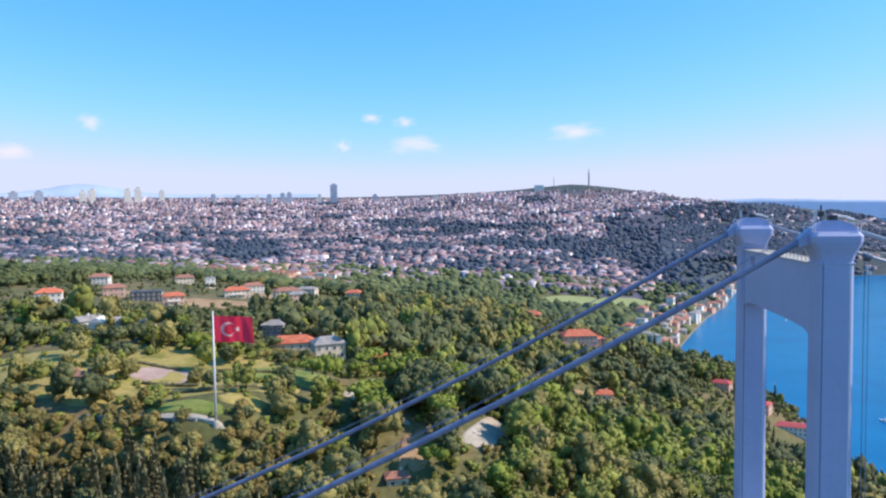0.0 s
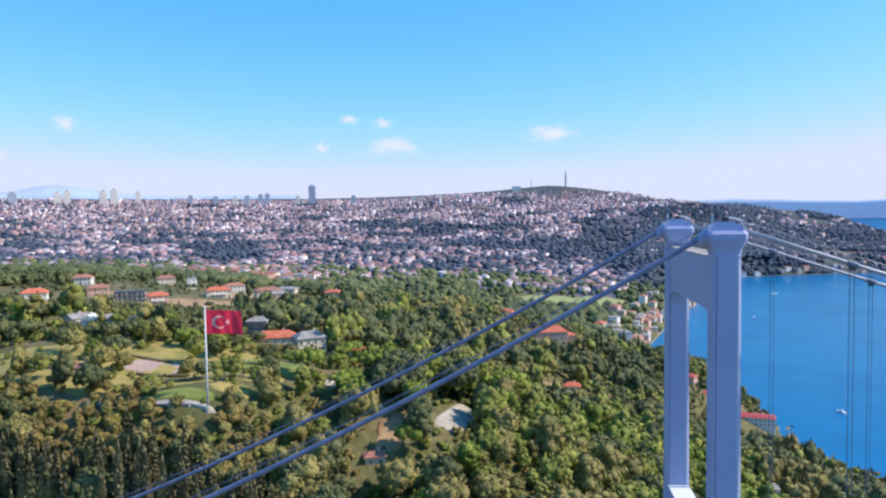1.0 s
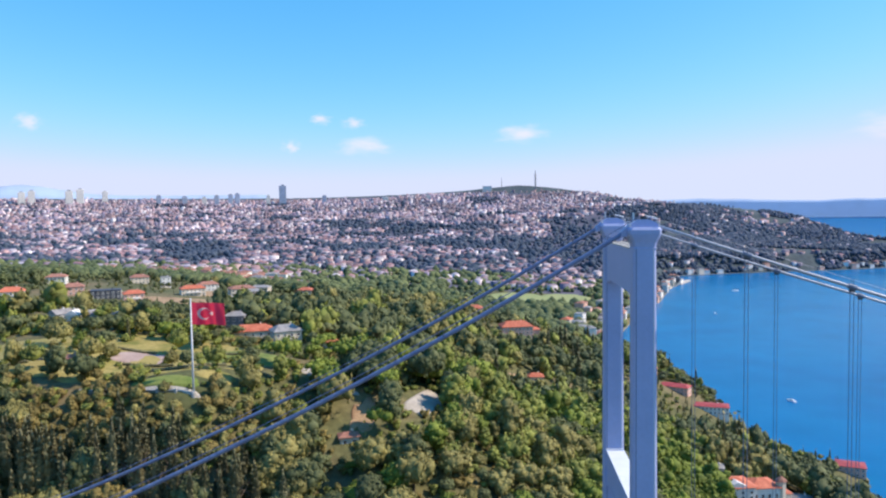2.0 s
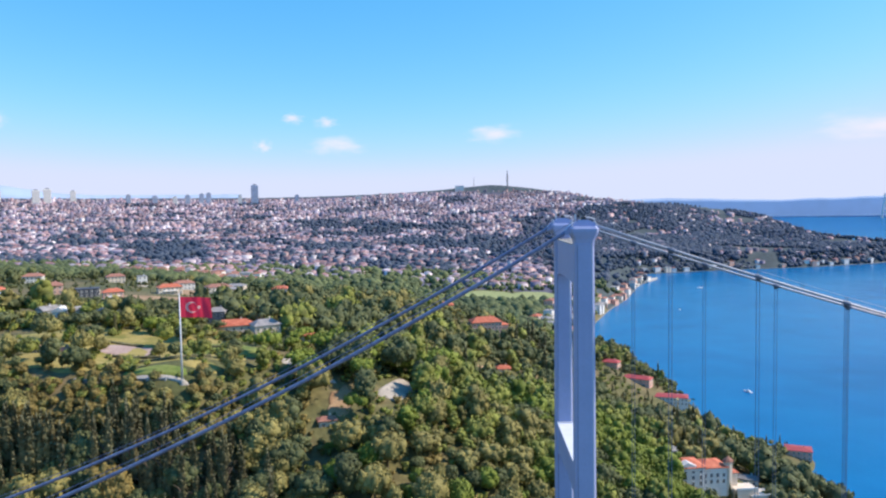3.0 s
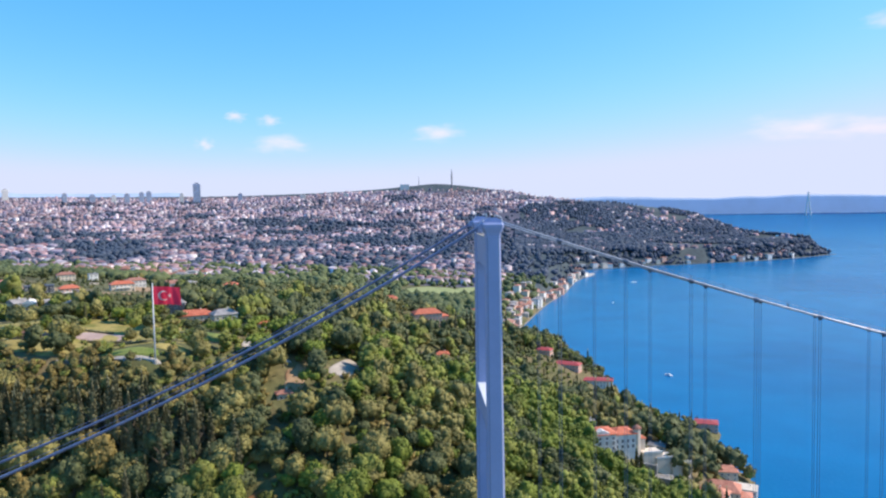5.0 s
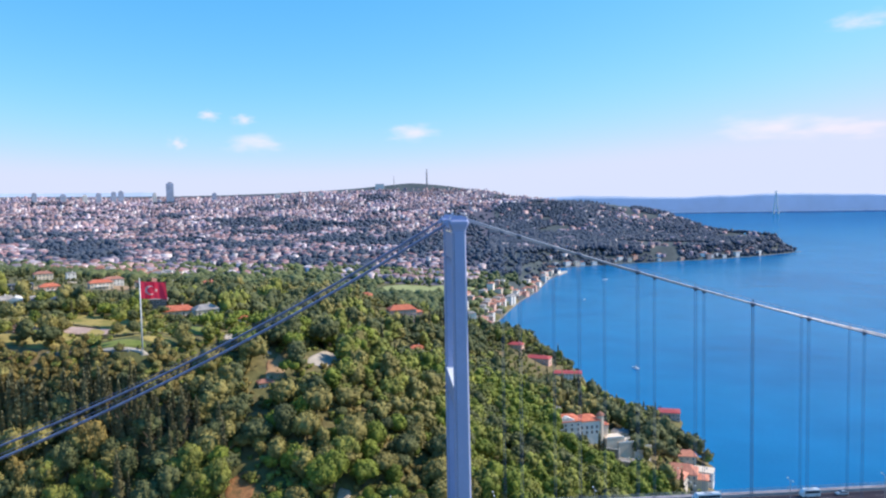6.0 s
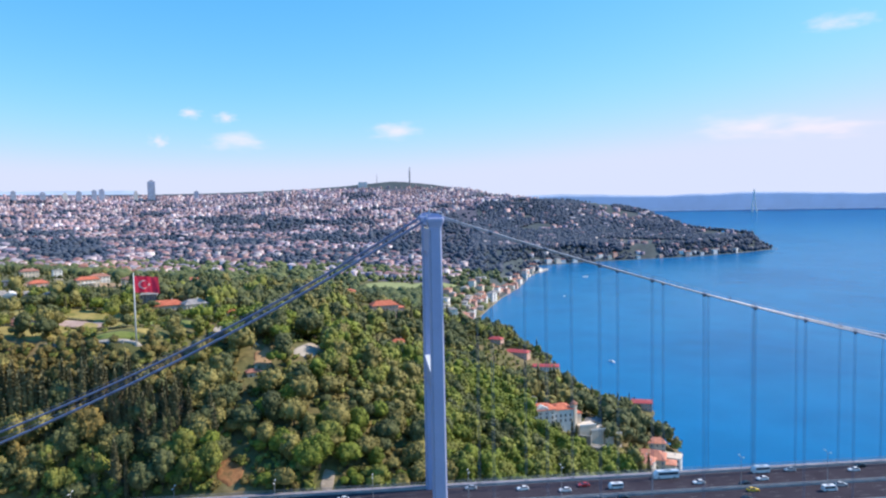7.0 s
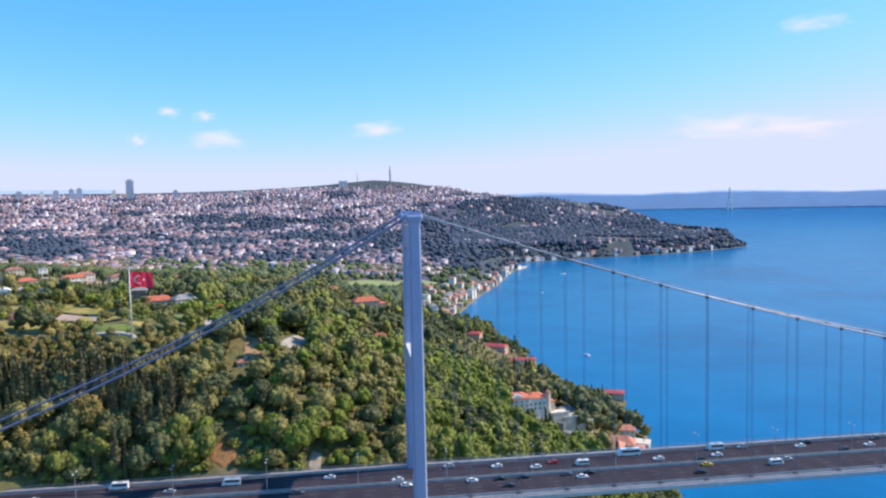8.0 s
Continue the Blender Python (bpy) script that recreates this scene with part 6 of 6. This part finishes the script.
def city():
    """Houses crowd the slopes and leave wooded valleys between."""
    rng = np.random.default_rng(5)
    n = 46000
    az = np.radians(rng.uniform(-45, 33, n))
    d = 800 * np.exp(rng.uniform(0, 1, n) ** 0.8 * math.log(6100 / 800))
    p = EYE0[:2] + np.column_stack([np.sin(az), np.cos(az)]) * d[:, None]
    dens = np.array([noise.noise((x * 0.0035, y * 0.0035, 2.0)) + 0.4 * noise.noise((x * 0.011, y * 0.011, 7.0)) for x, y in p])
    deg = np.degrees(az)
    dens = dens + 0.5 * np.array([valley(a, b) for a, b in zip(deg, d)])
    want = np.where(d < 1150, -0.35, 0.14) - np.clip((deg - 3) / 11, 0, 1) * 0.6 - np.where((deg > 4) & (d < 2300), 0.2, 0)
    keep = (shore_distance(p) > 22) & (dens < want) & ~((d < 1250) & (deg > -14)) & ~cleared(p)
    cape = (deg > 8) & (deg < 30) & (d > 1900) & (d < 3300) & (shore_distance(p) > 22)
    lived = np.array([noise.noise((x * 0.004, y * 0.004, 12.0)) for x, y in p])
    keep = np.where(cape, rng.uniform(0, 1, n) < np.where(lived > 0.1, 0.42, 0.07), keep)
    sparse = rng.uniform(0, 1, n) < np.clip(np.interp(d, (1000, 1500, 2400, 3200), (0.76, 0.74, 0.5, 0.15)), 0, 1)
    keep &= ~sparse
    p, d = p[keep], d[keep]
    z = heights(p)
    low = z < 315
    p, d, z = p[low], d[low], z[low]
    at, k = drawn(np.column_stack([p, z]))
    wv, wf, rv, rf = [], [], [], []
    order = np.argsort(d)
    for i in order[:150]:
        wall, roof = ((WHITE_WALL, OLD_TILES), (CREAM_WALL, OLD_TILES), (WHITE_WALL, GREY_ROOF), (PINK_WALL, OLD_TILES))[rng.integers(4)]
        house(*p[i], rng.uniform(10, 17), rng.uniform(9, 13), int(rng.integers(2, 5)), math.degrees(rng.uniform(-0.5, 0.5)), wall, roof, CITY_LABEL[wall, roof], 2.6, detail=0, group="houses at the city's edge")
    p, d, at, k = p[order[150:]], d[order[150:]], at[order[150:]], k[order[150:]]
    quad = np.array([(0, 1, 5), (0, 5, 4), (1, 2, 6), (1, 6, 5), (2, 3, 7), (2, 7, 6), (3, 0, 4), (3, 4, 7), (4, 5, 6), (4, 6, 7)])
    hip = np.array([(0, 1, 5), (0, 5, 4), (2, 3, 4), (2, 4, 5), (1, 2, 5), (3, 0, 4)])
    for i in range(len(p)):
        w, e = rng.uniform(8, 17) * (1.6 if rng.uniform() < 0.12 else 1.0), rng.uniform(8, 14)
        h = rng.choice((4.0, 6.0, 8.0, 10.5, 13.0, 18.0), p=(0.2, 0.27, 0.24, 0.17, 0.09, 0.03)) * (1 + 0.35 * min(1, max(0, (d[i] - 2500) / 2500)))
        h = min(h, 10.5) if d[i] < 2600 else h
        a = rng.uniform(-0.8, 0.8)
        c, s = math.cos(a), math.sin(a)
        b = np.array([(-w / 2, -e / 2), (w / 2, -e / 2), (w / 2, e / 2), (-w / 2, e / 2)]) @ np.array([(c, s), (-s, c)])
        o = at[i]
        lo, hi = np.column_stack([b, np.full(4, -4.0)]), np.column_stack([b, np.full(4, h)])
        wv.append(np.concatenate([lo, hi]) * k[i] + o)
        wf.append(quad + 8 * i)
        flat = rng.uniform() < 0.35
        mid = np.array([(-(w / 2 - e * 0.35), 0), (w / 2 - e * 0.35, 0)]) @ np.array([(c, s), (-s, c)])
        rise = 0.4 if flat else 2.6
        rv.append(np.concatenate([np.column_stack([b * 1.06, np.full(4, h + 0.05)]), np.column_stack([mid, np.full(2, h + rise)])]) * k[i] + o)
        rf.append(hip + 6 * i)
    tagged(part("city_houses", tri_mesh("city_houses", np.concatenate(wv), np.concatenate(wf)), HAZED_CITY_WALL), "dense far city of pale apartment blocks on hills", "buildings", kind="stuff")
    tagged(part("city_roofs", tri_mesh("city_roofs", np.concatenate(rv), np.concatenate(rf)), HAZED_CITY_ROOF), "terracotta and grey roofs of the far city", "roofs", kind="stuff")


city()


def high_rise(bearing, distance, top, wide, material, label, floors=12):
    """A far office tower with floor bands; top is its height over the camera's level in degrees."""
    at, k = far_at(bearing, distance)
    tall = (EYE0[2] - at.z) / k + distance * math.tan(radians(top))
    t = thing("office_tower", Matrix.LocRotScale(at, Euler((0, 0, radians(-bearing))), (k, k, k)), label, "tower block", "towers on the city skyline")
    part("shaft", box(-wide / 2, wide / 2, -wide * 0.35, wide * 0.35, -20, tall, wide * 0.04), material, t)
    me = bpy.data.meshes.new("floor_band")
    box(-wide * 0.51, wide * 0.51, -wide * 0.36, wide * 0.36, 0, tall * 0.18 / floors).to_mesh(me)
    for f in range(floors):
        part("floor_band", me, CONCRETE, t, m=Matrix.Translation((0, 0, tall * (f + 1) / (floors + 1))))
    part("roof_plant", box(-wide * 0.25, wide * 0.25, -wide * 0.2, wide * 0.2, tall, tall + wide * 0.15, 0.3), GREY_WALL, t)


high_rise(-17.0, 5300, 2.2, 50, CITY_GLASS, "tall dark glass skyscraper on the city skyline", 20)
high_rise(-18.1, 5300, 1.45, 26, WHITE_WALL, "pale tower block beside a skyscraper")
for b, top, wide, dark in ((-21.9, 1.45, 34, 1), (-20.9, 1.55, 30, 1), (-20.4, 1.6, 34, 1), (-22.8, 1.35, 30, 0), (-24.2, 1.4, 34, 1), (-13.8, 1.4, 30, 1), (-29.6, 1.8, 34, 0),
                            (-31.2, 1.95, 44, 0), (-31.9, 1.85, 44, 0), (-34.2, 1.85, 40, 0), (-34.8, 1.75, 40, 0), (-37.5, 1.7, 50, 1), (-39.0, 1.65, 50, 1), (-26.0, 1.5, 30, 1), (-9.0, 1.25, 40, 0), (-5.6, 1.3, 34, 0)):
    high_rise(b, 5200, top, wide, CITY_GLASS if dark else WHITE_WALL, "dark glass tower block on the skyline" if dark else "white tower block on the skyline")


def mast(bearing, distance, top, radius, label, dishes):
    at, k = far_at(bearing, distance)
    tall = (EYE0[2] - at.z) / k + distance * math.tan(radians(top))
    t = thing("broadcast_mast", Matrix.LocRotScale(at, None, (k, k, k)), label, "mast", "masts on the hilltop")
    part("shaft", tube([(0, 0, -10), (0, 0, tall * 0.6), (0, 0, tall)], [radius, radius * 0.8, radius * 0.35], 8), GREY_WALL, t)
    for q in range(dishes):
        z = tall * (0.45 + 0.13 * q)
        part("platform", tube([(0, 0, z), (0, 0, z + tall * 0.03)], radius * 1.5, 10), CONCRETE, t)


mast(2.92, 5650, 3.15, 6.0, "tall grey broadcast tower on the hilltop", 3)
mast(0.25, 5700, 2.65, 2.5, "thin lattice mast on the hilltop", 1)
house(*(EYE0[:2] + 5650 * np.array((math.sin(radians(-0.9)), math.cos(radians(-0.9))))), 70, 40, 13, 0, WHITE_WALL, WHITE_WALL, "large white building on the far hilltop", 0, detail=0, group="towers on the city skyline")


def far_bridge(bearing, distance):
    """The pale pylon of another bridge, far up the strait."""
    at, k = far_at(bearing, distance, 0.0)
    t = thing("bridge_pylon", Matrix.LocRotScale(at, Euler((0, 0, radians(-bearing))), (k, k, k)), "pale concrete bridge pylon far off in the haze", "bridge pylon")
    for s in (-1, 1):
        part("leg", tube([(s * 30, 0, 0), (s * 9, 0, 200), (s * 6, 0, 310)], [11, 8, 4], 8), WHITE_WALL, t)
    part("cross_beam", box(-35, 35, -6, 6, 70, 84, 1), PALE_PAINT, t)


far_bridge(29.5, 10500)


def distant_ridge(name, a0, a1, distance, crest, seed, label):
    """A far mountain ridge with a rounded back."""
    verts, faces, n = [], [], 60
    for i in range(n + 1):
        a = a0 + (a1 - a0) * i / n
        up = crest(i / n) + 0.07 * noise.noise((a * 0.5, seed, 0)) + 0.04 * noise.noise((a * 1.7, seed, 0))
        for q, share in ((0.93, -0.6), (0.97, 0.55), (1.0, 1.0), (1.05, 0.5), (1.1, -0.6)):
            r = radians(a)
            verts.append((EYE0[0] + distance * q * math.sin(r), EYE0[1] + distance * q * math.cos(r), EYE0[2] + distance * q * math.tan(radians(up)) * share if share > 0 else 0.0))
    for i in range(n):
        for j in range(4):
            faces.append((5 * i + j, 5 * i + 5 + j, 5 * i + 6 + j, 5 * i + j + 1))
    v, _ = drawn(np.array(verts))
    tagged(part(name, as_mesh(name, v, faces, True), HAZED_HILL), label, "hills", kind="structure")
    coast = []
    for i in range(n + 1):
        r = radians(a0 + (a1 - a0) * i / n)
        rise = 16 + 22 * noise.noise((i * 0.35, seed, 5.0))
        for q, z in ((0.905, -10.0), (0.91, 0.3 * rise), (0.925, rise), (0.935, -10.0)):
            coast.append((EYE0[0] + distance * q * math.sin(r), EYE0[1] + distance * q * math.cos(r), z))
    v, _ = drawn(np.array(coast))
    strip = as_mesh("backdrop", v, [(4 * i + j, 4 * i + 4 + j, 4 * i + 5 + j, 4 * i + j + 1) for i in range(n) for j in range(3)], True)
    tagged(part("backdrop", strip, HAZED_COAST), "pale low coast at the foot of distant hills", "coast", kind="structure")


distant_ridge("backdrop", -46, -18, 11000, lambda u: 1.5 + 0.75 * math.exp(-((u - 0.4) / 0.12) ** 2), 1.0, "distant hills tinted blue for haze beyond the city")
distant_ridge("backdrop", 12, 60, 13800, lambda u: 0.62 - 0.42 * u + 0.09 * math.sin(21 * u), 2.0, "distant hills tinted blue for haze beyond the strait")


# ---- clouds ----
def cloud_material(seed):
    m = bpy.data.materials.new("cloud")
    m.use_nodes = True
    n, l = m.node_tree.nodes, m.node_tree.links
    n.remove(n["Principled BSDF"])
    tc, noi, mix, em, tr = (n.new(k) for k in ("ShaderNodeTexCoord", "ShaderNodeTexNoise", "ShaderNodeMixShader", "ShaderNodeEmission", "ShaderNodeBsdfTransparent"))
    em.inputs[0].default_value, em.inputs[1].default_value = (1.0, 0.90, 0.94, 1), 0.94
    length, sub, mul, ramp = (n.new(k) for k in ("ShaderNodeVectorMath", "ShaderNodeMath", "ShaderNodeMath", "ShaderNodeMapRange"))
    length.operation = "LENGTH"
    l.new(tc.outputs["Object"], length.inputs[0])
    noi.inputs["Scale"].default_value, noi.inputs["Detail"].default_value = 1.6, 3
    shift = n.new("ShaderNodeVectorMath")
    shift.inputs[1].default_value = (seed * 3.7, 0, seed)
    l.new(tc.outputs["Object"], shift.inputs[0])
    l.new(shift.outputs[0], noi.inputs["Vector"])
    mul.operation, mul.inputs[1].default_value = "MULTIPLY", 1.5
    l.new(noi.outputs["Fac"], mul.inputs[0])
    sub.operation = "SUBTRACT"
    l.new(mul.outputs[0], sub.inputs[0])
    l.new(length.outputs["Value"], sub.inputs[1])
    ramp.interpolation_type = "SMOOTHSTEP"
    for k, v in enumerate((-0.2, 1.0, 0.0, 0.62)):
        ramp.inputs[k + 1].default_value = v
    l.new(sub.outputs[0], ramp.inputs[0])
    l.new(ramp.outputs[0], mix.inputs[0])
    l.new(tr.outputs[0], mix.inputs[1])
    l.new(em.outputs[0], mix.inputs[2])
    l.new(mix.outputs[0], n["Material Output"].inputs[0])
    return m


def cloud(bearing, up, wide, tall, seed):
    """A small far cumulus on a gently bulging sheet."""
    a = radians(bearing)
    r = 4780.0
    at = Vector((EYE0[0] + r * math.sin(a), EYE0[1] + r * math.cos(a), EYE0[2] + r * math.tan(radians(up))))
    bm = bmesh.new()
    bmesh.ops.create_grid(bm, x_segments=12, y_segments=6, size=1.0)
    for v in bm.verts:
        v.co = Vector((v.co.x, -0.15 * (1 - v.co.x ** 2) * (1 - v.co.y ** 2), v.co.y))
    ob = part("cloud", bm, cloud_material(seed))
    ob.matrix_world = Matrix.LocRotScale(at, Euler((0, 0, -a)), (r * math.tan(radians(wide)), 60, r * math.tan(radians(tall))))
    ob.visible_shadow = False
    tagged(ob, "small soft white cloud low in the sky", "cloud", "clouds", "structure")


for q in ((-16.3, 5.2, 0.9, 0.75, 1), (-14.0, 7.3, 1.1, 0.6, 2), (-11.4, 7.0, 1.2, 0.6, 3), (-10.6, 5.3, 3.0, 1.1, 4), (1.9, 6.0, 2.8, 1.0, 5), 
          (29.0, 5.4, 5.0, 1.4, 7), (34.8, 12.1, 2.7, 1.0, 8), (-34.2, 6.6, 1.2, 0.8, 9), (-39.3, 4.4, 2.2, 0.8, 10), (34.0, 5.0, 4.0, 1.0, 11)):
    cloud(*q)

boat(*(lambda v: (v[0], v[1]))((235, 505)), 9, 120)
boat(470, 1380, 16, 20)
boat(330, 1050, 10, 70)
boat(1500, 1500, 26, 0)
plant_woods()
undergrowth()
plant_far()
